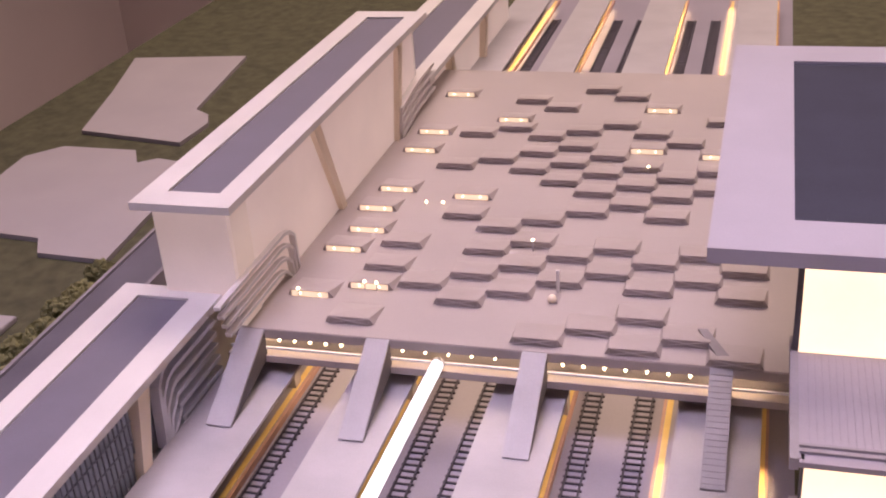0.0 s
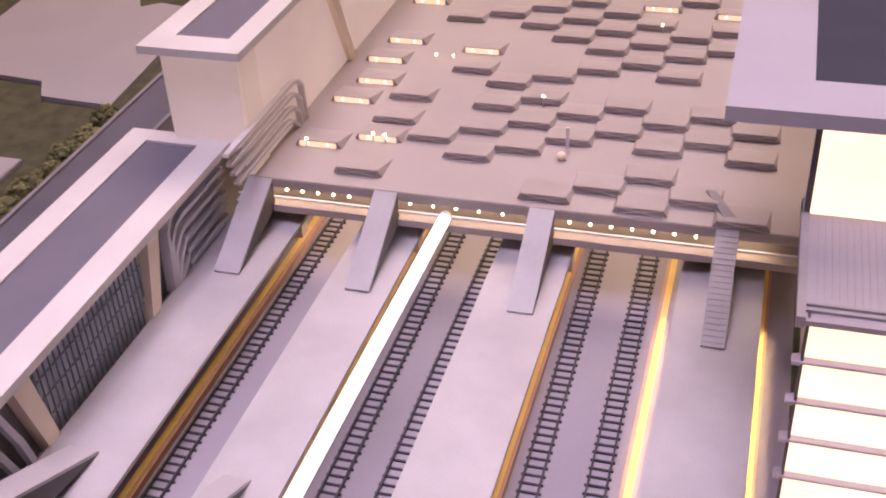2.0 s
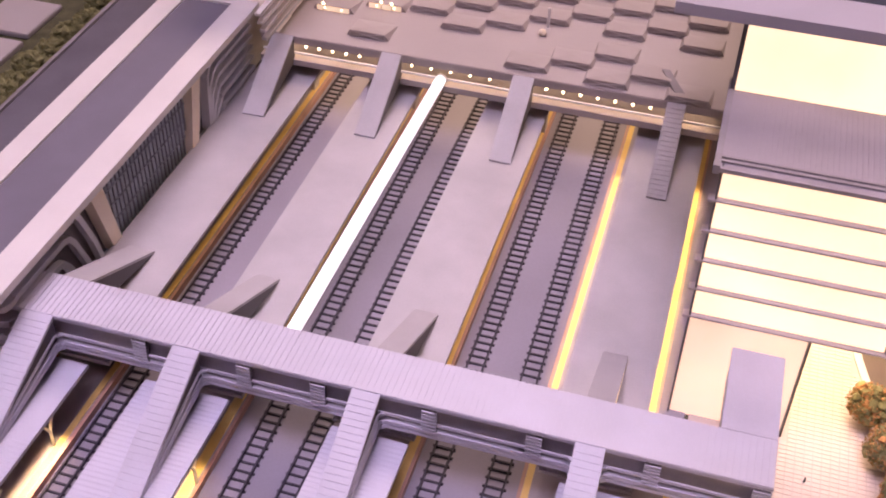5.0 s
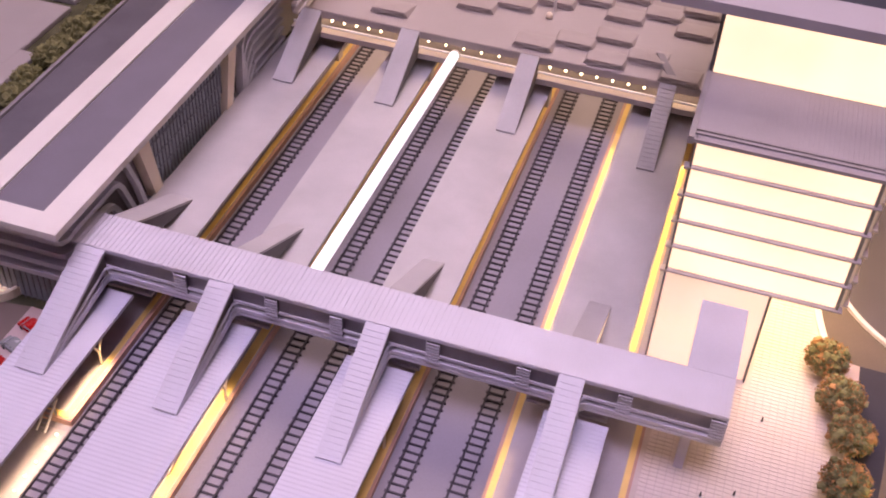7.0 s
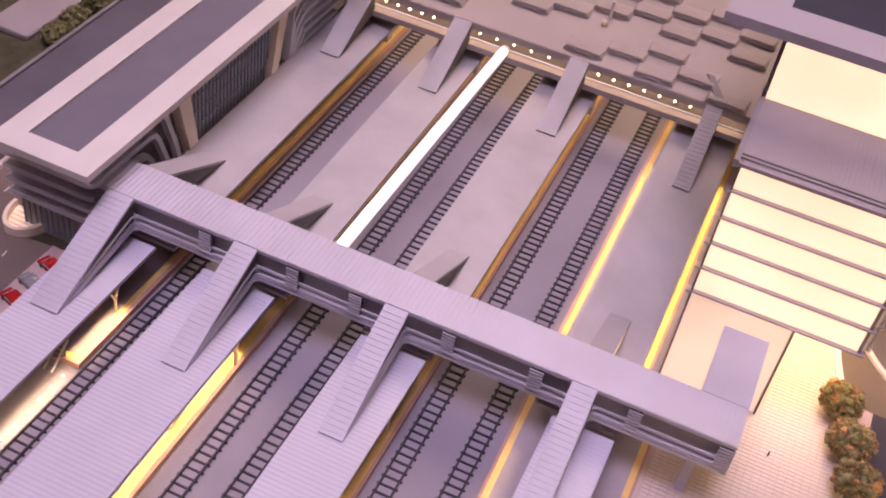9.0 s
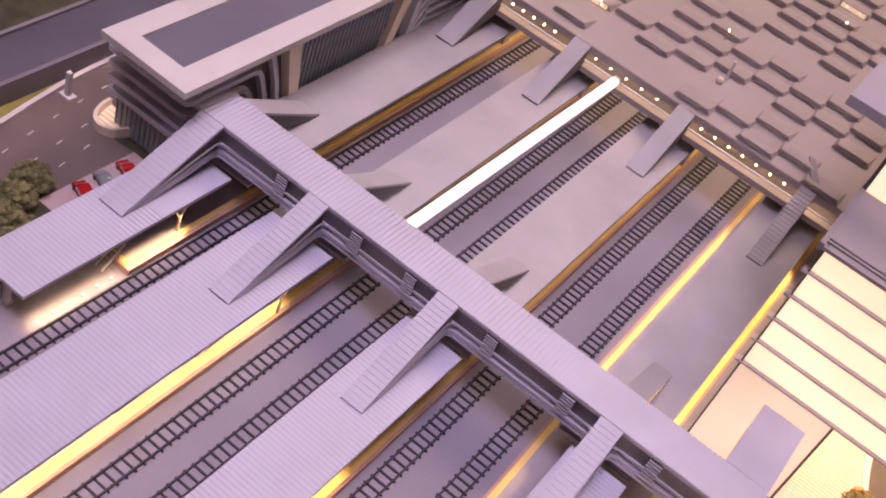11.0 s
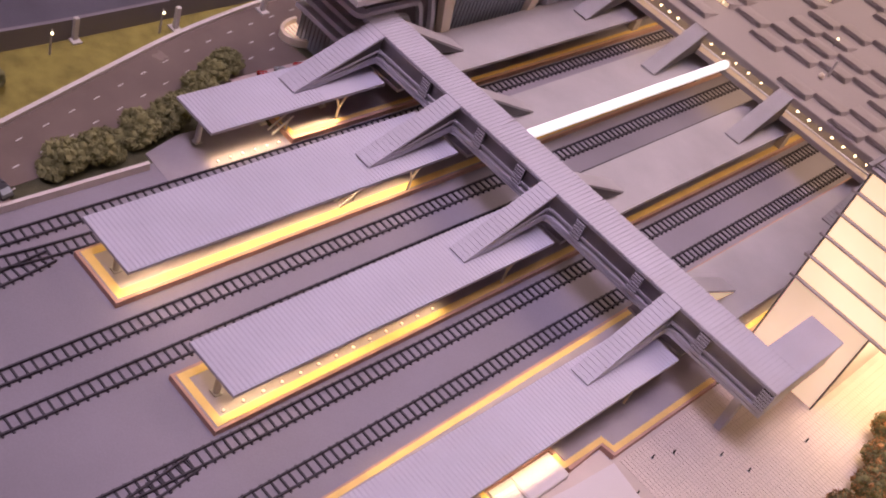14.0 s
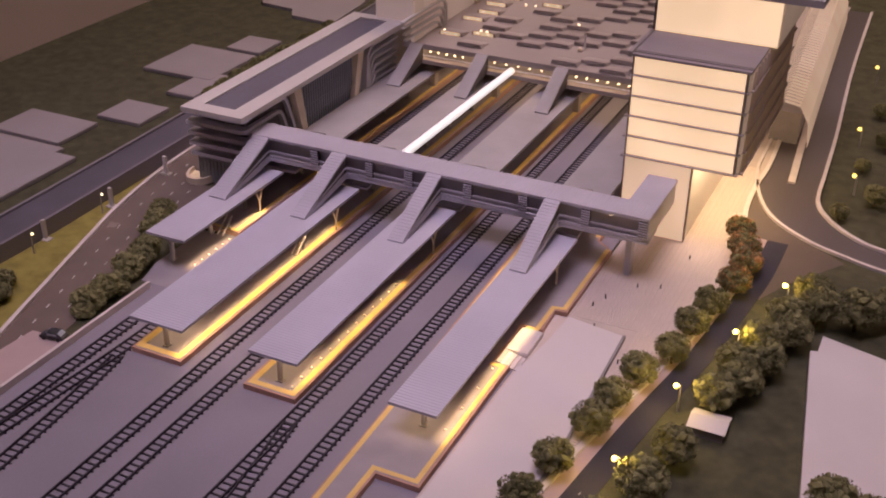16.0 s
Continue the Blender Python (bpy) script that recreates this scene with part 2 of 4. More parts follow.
def rod(bm, a, b, r0, r1=None, sides=10):
    a, b = Vector(a), Vector(b)
    d = b - a
    m = Matrix.Translation((a + b) / 2) @ d.to_track_quat("Z", "Y").to_matrix().to_4x4()
    bmesh.ops.create_cone(bm, cap_ends=True, segments=sides, radius1=r0, radius2=r0 if r1 is None else r1, depth=d.length, matrix=m)
    return bm


def ball(bm, c, r, sub=2):
    bmesh.ops.create_icosphere(bm, subdivisions=sub, radius=r, matrix=Matrix.Translation(c))
    return bm


def path_strip(bm, pts, width, z0, z1, shift=0.0):
    """A strip of a given width along a plan line, as a raised band."""
    left, right = [], []
    for i, (x, y) in enumerate(pts):
        segs = [Vector((q[0] - p[0], q[1] - p[1])).normalized() for p, q in zip(pts[max(i - 1, 0):i + 1], pts[max(i - 1, 0) + 1:i + 2])]
        d = sum(segs, Vector((0, 0))).normalized()
        nrm = Vector((-d.y, d.x)) / max(0.5, d.dot(segs[0]))
        c = Vector((x, y)) + nrm * shift
        left.append(c + nrm * width / 2)
        right.append(c - nrm * width / 2)
    rings = [[bm.verts.new((p.x, p.y, z)) for p, z in ((l, z0), (r, z0), (r, z1), (l, z1))] for l, r in zip(left, right)]
    for a, b in zip(rings, rings[1:]):
        for k in range(4):
            bm.faces.new((a[k], a[(k + 1) % 4], b[(k + 1) % 4], b[k]))
    bm.faces.new(rings[0][::-1])
    bm.faces.new(rings[-1])
    bmesh.ops.recalc_face_normals(bm, faces=bm.faces)
    return bm


def smooth_line(pts, steps=6):
    """A Catmull-Rom line through plan points."""
    out = []
    for i in range(len(pts) - 1):
        p0, p1, p2, p3 = (Vector(pts[max(0, min(len(pts) - 1, i + k))]) for k in (-1, 0, 1, 2))
        for s in range(steps):
            t = s / steps
            q = 0.5 * ((2 * p1) + (p2 - p0) * t + (2 * p0 - 5 * p1 + 4 * p2 - p3) * t * t + (3 * p1 - p0 - 3 * p2 + p3) * t**3)
            out.append((q.x, q.y))
    return out + [tuple(pts[-1])]


GROUND = -0.6   # top of the model's baseboard
RAIL_Z = -0.5   # top of the track bed
DECK_Z = 6.5    # top of the footbridge and of the concourse deck

# ---------------------------------------------------------------- the hall round the model
solid("floor", boxes((-170, 185, -190, 290, -82, -78)), FLOOR, "brown carpeted hall floor", "floor", "structure")
solid("wall_north", boxes((-170, 185, 290, 296, -78, 236)), WALLM, "plain painted hall wall", "wall", "structure")
solid("wall_south", boxes((-170, 185, -196, -190, -78, 236)), WALLM, "plain painted hall wall", "wall", "structure")
solid("wall_west", boxes((-176, -170, -196, 296, -78, 236)), WALLM, "plain painted hall wall", "wall", "structure")
solid("wall_east", boxes((185, 191, -196, 296, -78, 236)), WALLM, "plain painted hall wall", "wall", "structure")
solid("ceiling", boxes((-176, 191, -196, 296, 236, 242)), WALLM, "plain white hall ceiling", "ceiling", "structure")

base = thing("display_table", (0, 65, -78), "dark laminate display table under the station model", "table")
part("tabletop", boxes((-80, 75, -60, 200, -6, -0.95), bevel=0.3), TIMBER, base)
for sx in (-76, 71):
    for sy in (-56, 196):
        part("leg", boxes((sx - 3, sx + 3, sy - 3, sy + 3, -78, -6)), TIMBER, base)
solid("ground", boxes((-79.5, 74.5, -59.5, 199.5, -0.95, GROUND)), GRASS, "dark olive flocked grass of the model baseboard", "grass", "structure")
solid("trackbed", boxes((-22.2, 14.7, -59, 199, GROUND, RAIL_Z)), BED, "mauve grey painted trackbed board", "ground", "structure")


# ---------------------------------------------------------------- glowing tower
def tower():
    root = thing("glowing_tower", (19.0, 60, GROUND), "tall tower block with warm backlit panels and grey fins", "building")
    # structural core
    for name, block in (("middle_storeys", (15.9, 24.6, 41.1, 63, 7.8, 18.15)), ("ground_storey", (15.9, 20.5, 41.1, 62, GROUND, 7.8)), ("upper_storey", (15.9, 25.6, 48.4, 63, 18.15, 23.2))):
        part(name, boxes(block), WHITE, root)
    # five backlit bands, each a panel between two fins
    zs = [7.8, 9.9, 12.0, 14.1, 16.2, 18.3]
    for a, b in zip(zs, zs[1:]):
        part("panel", boxes((13.72, 24.4, 40.7, 41.05, a + 0.12, b - 0.1)), GLOWP, root, "warm backlit translucent panel")
    for z in zs:
        part("fin", boxes((13.45, 24.9, 40.4, 41.0, z - 0.06, z + 0.06), bevel=0.02), TOWERFIN, root, "slim grey horizontal fin")
    part("panel", boxes((13.72, 20.4, 40.7, 41.05, GROUND, 7.65)), GLOWQ, root, "warm backlit translucent panel")
    for x, z1 in ((20.45, 7.7), (13.6, 18.4)):
        part("edge_post", boxes((x, x + 0.11, 40.5, 41.1, GROUND, z1)), DARK, root, "thin dark corner post")
    part("edge_post", boxes((24.42, 24.62, 40.6, 41.1, 7.8, 18.3)), SLOT, root, "thin shaded corner post")
    # terrace with a ribbed surface and a parapet gutter
    part("terrace", boxes((13.5, 24.9, 40.3, 48.3, 18.15, 18.4)), GREYROOF2, root, "grey ribbed terrace")
    bm = bmesh.new()
    for i in range(37):
        box(bm, 13.9 + i * 0.29, 14.02 + i * 0.29, 41.5, 48.1, 18.4, 18.44)
    part("terrace_ribs", bm, GREYROOF2, root)
    part("gutter", boxes((13.5, 24.9, 40.85, 41.05, 18.4, 18.52), (13.5, 24.9, 41.25, 41.4, 18.4, 18.52)), SLOT, root, "dark gutter lines")
    part("side_upstand", boxes((13.15, 13.5, 40.2, 49.1, 18.1, 18.62)), SLOT, root, "grey upstand along the terrace")
    # upper storey and its roof
    part("upper_panel", boxes((13.5, 25.6, 48.0, 48.35, 18.5, 23.1)), GLOWP, root, "tall warm backlit panel")
    part("upper_side_panel", boxes((25.62, 25.72, 48.6, 62.8, 18.5, 23.1)), GLOWT, root, "softly glowing side wall")
    part("upper_post", boxes((13.25, 13.5, 47.9, 48.4, 18.4, 23.2)), DARK, root)
    rim = boxes((9.5, 29.4, 46.9, 50.0, 23.2, 23.9), (9.5, 13.0, 50.0, 75, 23.2, 23.9), (26.4, 29.4, 50.0, 75, 23.2, 23.9), (13.0, 26.4, 72, 75, 23.2, 23.9))
    part("roof_rim", rim, RIMGREY, root, "broad lilac grey roof rim")
    part("roof_panel", boxes((13.0, 26.4, 50.0, 72, 23.2, 23.7)), DARKROOF, root, "recessed dark grey roof")
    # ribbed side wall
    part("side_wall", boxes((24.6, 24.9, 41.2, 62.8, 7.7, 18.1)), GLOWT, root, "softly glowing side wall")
    for i in range(15):
        part("side_rib", boxes((24.9, 25.15, 41.8 + i * 1.4, 42.0 + i * 1.4, 7.7, 18.1)), RIBGREY, root)
    for z in zs[:-1]:
        part("side_ledge", boxes((24.9, 25.25, 41.2, 62.8, z - 0.08, z + 0.06)), RIBGREY, root)
        part("bracket", boxes((13.25, 13.6, 40.35, 40.9, z - 0.11, z + 0.11), bevel=0.03), TOWERFIN, root)
    return root


tower()


# ---------------------------------------------------------------- terminal building beside the tracks
def slab_roof(root, x0, x1, y0, y1, ix0, ix1, iy0, iy1, z, t=0.55):
    part("roof_rim", boxes((x0, x1, y0, iy0, z - t, z), (x0, x1, iy1, y1, z - t, z), (x0, ix0, iy0, iy1, z - t, z), (ix1, x1, iy0, iy1, z - t, z)), WHITE, root, "broad white roof rim")
    part("roof_panel", boxes((ix0, ix1, iy0, iy1, z - t, z - 0.18)), GREYROOF, root, "recessed dark grey roof panel")


def leaning_column(x, y0, y1, z0, z1, w):
    """A flat cream column whose head leans from y1 down to y0."""
    bm = bmesh.new()
    rings = [[bm.verts.new((xx, yy, z)) for xx, yy in ((x - 0.5, y), (x + 0.35, y), (x + 0.35, y + ww), (x - 0.5, y + ww))] for y, ww, z in ((y0, w * 0.7, z0), (y1, w, z1))]
    for k in range(4):
        bm.faces.new((rings[0][k], rings[0][(k + 1) % 4], rings[1][(k + 1) % 4], rings[1][k]))
    bm.faces.new(rings[0][::-1])
    bm.faces.new(rings[1])
    bmesh.ops.recalc_face_normals(bm, faces=bm.faces)
    return bm


def fin_wrap(z, front, side, y_end):
    """A horizontal fin round the front corner, whose tail bends down along the side."""
    bm = bmesh.new()
    box(bm, -31.9, side - 0.6, front, front + 1.2, z - 0.21, z + 0.21)
    corner = [(side - 0.6, front), (side - 0.2, front + 0.15), (side, front + 0.6), (side, front + 1.2), (side - 0.6, front + 1.2)]
    prism(bm, corner, z - 0.21, z + 0.21)
    drop = [(front + 1.2, z + 0.3), (y_end - 1.2, z + 0.3), (y_end - 0.5, z + 0.1), (y_end, z - 0.6), (y_end + 1.0, max(2.6, z - 3.2)), (y_end + 1.6, 2.4)]
    ribbon_yz(bm, side - 0.5, side, drop, 0.42)
    return bm


def terminal():
    root = thing("terminal_building", (-27.6, 46, GROUND), "long white roofed terminal with wrapping fins and leaning columns", "building")
    slab_roof(root, -31.2, -23.5, 28.0, 65.0, -29.4, -25.5, 29.8, 63.5, 9.2)
    part("body", boxes((-31.2, -25.3, 31.0, 64.8, 2.2, 8.65)), SLOT, root, "inner walls in painted shade grey")
    part("plinth", boxes((-31.7, -25.1, 30.7, 64.8, GROUND, 2.2)), GLASSB, root, "dark glazed ground storey")
    for i in range(14):
        part("plinth_mullion", boxes((-31.6 + i * 0.48, -31.52 + i * 0.48, 30.6, 30.7, GROUND, 2.2)), MULL, root)
    for i, z in enumerate((3.0, 4.25, 5.5, 6.75, 8.0)):
        part("fin", fin_wrap(z, 29.9 - i * 0.12, -24.4, 34.3 + i * 0.98), FIN, root, "lilac white wrapping fin")
    # curtain wall between the two leaning columns
    part("curtain_wall", boxes((-25.3, -24.9, 41.8, 53.2, 2.4, 8.65)), GLASSB, root, "blue grey curtain wall")
    for i in range(22):
        part("mullion", boxes((-24.9, -24.78, 42.1 + i * 0.51, 42.16 + i * 0.51, 2.4, 8.65)), MULL, root)
    for i in range(4):
        part("transom", boxes((-24.9, -24.8, 41.8, 53.2, 3.8 + i * 1.3, 3.86 + i * 1.3)), MULL, root)
    part("column", leaning_column(-24.6, 40.8, 39.1, 2.4, 8.65, 1.5), CREAM, root, "cream leaning column")
    part("column", leaning_column(-24.6, 52.4, 53.8, 2.4, 8.65, 1.5), CREAM, root, "cream leaning column")
    # sweeping louvres of the far bay
    for i in range(6):
        z = 8.2 - i * 0.95
        pts = [(55.6 + i * 0.2, 2.6), (56.0 + i * 0.25, z - 1.2), (56.8 + i * 0.3, z - 0.3), (58.0, z), (64.2, z)]
        part("louvre", ribbon_yz(bmesh.new(), -25.0, -24.3, pts, 0.32), FIN, root, "pale sweeping louvre")
    part("bay_wall", boxes((-25.6, -25.2, 55.2, 64.8, 2.4, 8.65)), MULL, root)
    return root


terminal()


def hall_building():
    root = thing("upper_hall_building", (-24.8, 84, DECK_Z), "tall white hall with a glowing pink side wall", "building")
    slab_roof(root, -28.2, -21.0, 62.8, 108.5, -26.4, -22.6, 64.9, 106.5, 16.6)
    # The end wall's brightness is put in as material glow.
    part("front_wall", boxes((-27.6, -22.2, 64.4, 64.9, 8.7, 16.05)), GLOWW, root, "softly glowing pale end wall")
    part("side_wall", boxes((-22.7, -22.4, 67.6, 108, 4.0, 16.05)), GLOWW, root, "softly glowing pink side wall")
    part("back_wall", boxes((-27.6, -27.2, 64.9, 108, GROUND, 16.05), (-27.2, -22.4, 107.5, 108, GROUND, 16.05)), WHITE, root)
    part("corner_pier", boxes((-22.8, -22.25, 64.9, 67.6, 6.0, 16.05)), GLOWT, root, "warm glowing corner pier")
    part("column", leaning_column(-22.3, 84.0, 79.5, 6.5, 16.05, 1.4), CREAM, root, "cream leaning column")
    part("column", leaning_column(-22.3, 99.5, 102.0, 6.5, 16.05, 1.4), CREAM, root, "cream leaning column")
    for i in range(4):
        z = 9.6 - i * 0.85
        pts = [(60.8 + i * 0.3, z + 0.75), (71.7 - i * 0.5, z + 0.75), (72.8 - i * 0.5, z + 0.5), (73.6 - i * 0.5, z - 0.2), (73.8 - i * 0.5, 6.55)]
        part("louvre", ribbon_yz(bmesh.new(), -22.2, -21.75, pts, 0.24), WHITE, root, "white sweeping louvre")
        pts = [(100.0, z - 2.5), (100.7, z - 0.2), (106.5, z + 0.6), (112, z + 0.7)]
        part("louvre", ribbon_yz(bmesh.new(), -22.4, -21.7, pts, 0.35), WHITE, root, "white sweeping louvre")
    return root


hall_building()


def far_terminal():
    root = thing("far_terminal_building", (-25.6, 130, GROUND), "white roofed terminal wing beyond the concourse", "building")
    slab_roof(root, -30.4, -21.6, 110.0, 155, -28.4, -23.8, 112, 153, 9.3)
    # The wing's bright wall is likewise emission in its material.
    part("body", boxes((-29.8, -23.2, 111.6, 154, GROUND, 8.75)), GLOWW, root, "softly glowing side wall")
    part("column", leaning_column(-22.8, 122.5, 120.8, 2.4, 8.75, 1.6), CREAM, root)
    part("column", leaning_column(-22.8, 136.5, 138.2, 2.4, 8.75, 1.6), CREAM, root)
    return root


far_terminal()


# ---------------------------------------------------------------- concourse deck with skylights
def deck():
    root = thing("concourse_deck", (-5.4, 92, 4.2), "broad pinkish white concourse deck over the tracks", "deck")
    part("slab", boxes((-23.8, 15.8, 64.7, 121, 5.75, DECK_Z), bevel=0.06), DECK, root)
    part("lower_slab", boxes((-23.8, 15.8, 64.4, 121, 4.0, 4.5)), DECK, root)
    part("recess", boxes((-23.6, 15.6, 65.7, 120.6, 4.5, 5.75)), SLOT, root, "deck edge recess with shade painted grey")
    part("handrail", boxes((-23.6, 15.7, 64.6, 64.72, 4.95, 5.1)), FIN, root)
    for x in (-20.7, -11.7, -0.6, 11.6):
        part("pier", boxes((x - 0.35, x + 0.35, 67.1, 68.1, RAIL_Z, 4.0)), DECK, root)
        part("pier", boxes((x - 0.35, x + 0.35, 116.0, 117.0, RAIL_Z, 4.0)), DECK, root)
    return root


deck()

i = 0
for span0, span1, step in ((-20.0, -14.4, 1.15), (-11.0, -3.2, 1.6), (-0.1, 9.3, 1.35)):
    x = span0
    while x <= span1:
        lamp = thing("edge_lamp", (x, 65.0, 5.2), "small warm lamp under the deck edge", "lamp", "lamps along the deck edge")
        part("bulb", ball(bmesh.new(), (x, 64.95, 5.52), 0.12 if span0 != -11.0 else 0.1, 1), BULB, lamp)
        part("base", boxes((x - 0.15, x + 0.15, 65.05, 65.7, 5.5, 5.75)), METAL, lamp)
        x += step


def skylight(lit=False):
    """A low hood whose open front carries a cross of slim bars."""
    root = thing("skylight", (0, 0, 0), "lit low skylight hood glowing warm" if lit else "low grey skylight hood with a crossed front", "skylight", "skylights on the deck")
    bm = bmesh.new()
    w, d, h = 1.48, 2.8, 0.57
    a = [bm.verts.new(c) for c in ((-w, 0, h), (w, 0, h), (0, d * 0.45, h * 0.75), (-w - 0.25, d, 0.0), (w + 0.25, d, 0.0), (-w - 0.3, 0.1, 0), (w + 0.3, 0.1, 0))]
    for f in ((0, 1, 2), (0, 2, 3), (2, 4, 3), (1, 4, 2), (0, 3, 5), (1, 6, 4), (5, 6, 1, 0), (5, 3, 4, 6)):
        bm.faces.new([a[k] for k in f])
    bmesh.ops.recalc_face_normals(bm, faces=bm.faces)
    part("hood", bm, DECK, root)
    # A thin front panel stands for the opening; unlit, its grey imitates inner shade.
    part("opening", boxes((-w + 0.06, w - 0.06, -0.015, 0.02, 0.03, h - 0.05)), GLOWX if lit else HOODIN, root, "warm lit opening" if lit else "opening panel coloured as shade")
    for s in () if lit else (1, -1):
        part("bar", rod(bmesh.new(), (-w + 0.05, -0.03, 0.05 if s > 0 else h - 0.06), (w - 0.05, -0.03, h - 0.06 if s > 0 else 0.05), 0.05, sides=5), DECK, root)
    for bx in (-0.75, 0.75) if lit else ():
        part("bulb", ball(bmesh.new(), (bx, -0.03, h * 0.5), 0.075, 1), BULB, root, "small warm bulb")
    part("front_frame", boxes((-w, w, -0.05, -0.004, h - 0.06, h - 0.004), (-w, -w + 0.06, -0.05, -0.004, 0, h - 0.06), (w - 0.06, w, -0.05, -0.004, 0, h - 0.06)), DECK, root)
    return root


SKY = {-15.8: (0, 2, 3, 7, 9), -9.3: (1, 2, 3, 4, 7, 8, 9, 11), -3.1: (0, 2, 3, 5, 6, 7, 8, 10, 12), 3.0: (0, 1, 2, 3, 5, 6, 7, 9), 9.1: (0, 2, 3)}
SKY2 = {-12.5: (1, 4, 7, 9, 11), -6.2: (1, 2, 3, 4, 6, 7, 8, 9, 12), 0.0: (0, 2, 3, 5, 6, 7, 9), 6.1: (0, 2, 3, 6, 7, 10)}
LIT = ((-19.8, 67.4), (-16.0, 69.1), (-19.9, 73.7), (-19.2, 76.8), (-19.8, 80.3), (-19.3, 83.8), (-12.7, 83.4), (-19.9, 91.5), (-19.9, 95.6), (-13.2, 99.3), (0.0, 94.0), (6.1, 93.6), (-20.1, 105.0), (0.2, 103.2))


def deck_spot(x, y):
    """A place on the deck's grid of skylights, which lies a little skew to its edge."""
    return 0.2 + 1.038 * x + 0.0158 * y, -8.4 - 0.06 * x + 1.137 * y


proto = skylight()
spots = [deck_spot(x, 64.8 + 3.42 * k) for x, ks in SKY.items() for k in ks] + [deck_spot(x, 66.4 + 3.42 * k) for x, ks in SKY2.items() for k in ks]
proto.location = Vector((*spots[0], DECK_Z)) * CM
for x, y in spots[1:]:
    copy_thing(proto, pose(x * CM, y * CM, DECK_Z * CM))
proto = skylight(True)
proto.location = Vector((*deck_spot(*LIT[0]), DECK_Z)) * CM
for x, y in (deck_spot(*p) for p in LIT[1:]):
    copy_thing(proto, pose(x * CM, y * CM, DECK_Z * CM))
for x, y, z in ((-5.9, 76.2, 7.5), (-16.3, 69.0, 7.2), (-15.4, 69.0, 7.2), (-20.6, 67.3, 7.2), (-16.1, 82.0, 6.8), (-14.7, 82.1, 6.8), (0.6, 90.2, 7.2)):
    x, y = deck_spot(x, y)
    lamp = thing("deck_lamp", (x, y, DECK_Z), "small warm lamp on the deck beside a skylight", "lamp", "lamps on the deck")
    part("bulb", ball(bmesh.new(), (x, y, z), 0.13, 1), BULB, lamp)
    part("stem", rod(bmesh.new(), (x, y, DECK_Z), (x, y, z - 0.15), 0.05, sides=6), METAL, lamp)

vent = thing("deck_vent", (-2.0, 71.0, DECK_Z), "slim white vent pipe with a round knob on the deck", "vent")
part("knob", ball(bmesh.new(), (-1.9, 71.2, DECK_Z + 0.3), 0.32, 2), CREAM, vent, "round cream knob")
part("foot", boxes((-2.1, -1.5, 71.0, 72.8, DECK_Z, DECK_Z + 0.14), bevel=0.04), DECK, vent)
part("pipe", rod(bmesh.new(), (-1.7, 72.4, DECK_Z), (-1.7, 72.4, 8.4), 0.13), WHITE, vent)
gable = thing("deck_ramp_gable", (9.2, 66.5, DECK_Z), "small grey gabled hood at the head of a ramp", "hood")
part("hood", prism(bmesh.new(), [(8.2, 68.4), (9.6, 65.2), (10.4, 65.2), (8.8, 68.4)], DECK_Z, 7.0), SLOT, gable)


# ---------------------------------------------------------------- platforms, canopies, tracks
def platform(name, label, pts, edge_sides, inner, wide=0.42):
    root = thing(name, (pts[0][0], pts[0][1], RAIL_Z), label, "platform")
    part("body", prism(bmesh.new(), pts, RAIL_Z, -0.02), REDEDGE, root, "terracotta platform edge")
    part("surface", prism(bmesh.new(), inner, -0.02, 0.0), PLATF, root, "tiled grey platform surface")
    for line in edge_sides:
        part("edge_line", path_strip(bmesh.new(), line, wide, -0.02, 0.02), YELLOW, root, "yellow safety line")
    return root


FAR = 175
platform("platform_one", "station platform one with a yellow edge line", [(-24.6, 21.3), (-20.0, 21.3), (-19.7, FAR), (-24.6, FAR)], [[(-24.1, 21.7), (-20.5, 21.7)], [(-20.5, 21.5), (-20.2, FAR - 1)]], [(-24.4, 21.5), (-20.25, 21.5), (-19.95, FAR - 0.5), (-24.4, FAR - 0.5)])
platform("platform_two", "island platform two with yellow edge lines", [(-16.4, 0.3), (-11.3, 0.3), (-11.3, FAR), (-16.0, FAR)], [[(-15.7, FAR - 1), (-15.9, 0.9), (-11.9, 0.9), (-11.9, FAR - 1)]], [(-16.2, 0.5), (-11.5, 0.5), (-11.5, FAR - 0.5), (-15.8, FAR - 0.5)], 0.62)
platform("platform_three", "island platform three with yellow edge lines", [(-4.9, 0.1), (0, 0.1), (-0.2, FAR), (-4.9, FAR)], [[(-4.4, FAR - 1), (-4.4, 0.7), (-0.5, 0.7), (-0.65, FAR - 1)]], [(-4.7, 0.3), (-0.2, 0.3), (-0.4, FAR - 0.5), (-4.7, FAR - 0.5)], 0.56)
P4 = [(6.1, 36), (6.95, 2), (7.2, -12.5), (10.0, -12.5), (10.0, -4.8), (13.55, -4.8), (13.5, 12.1), (12.1, 12.1), (12.1, 18.2), (14.0, 18.4), (13.8, 21.9), (14.9, 22.1), (14.9, 34.8), (13.1, 36.3), (12.9, FAR), (5.8, FAR)]
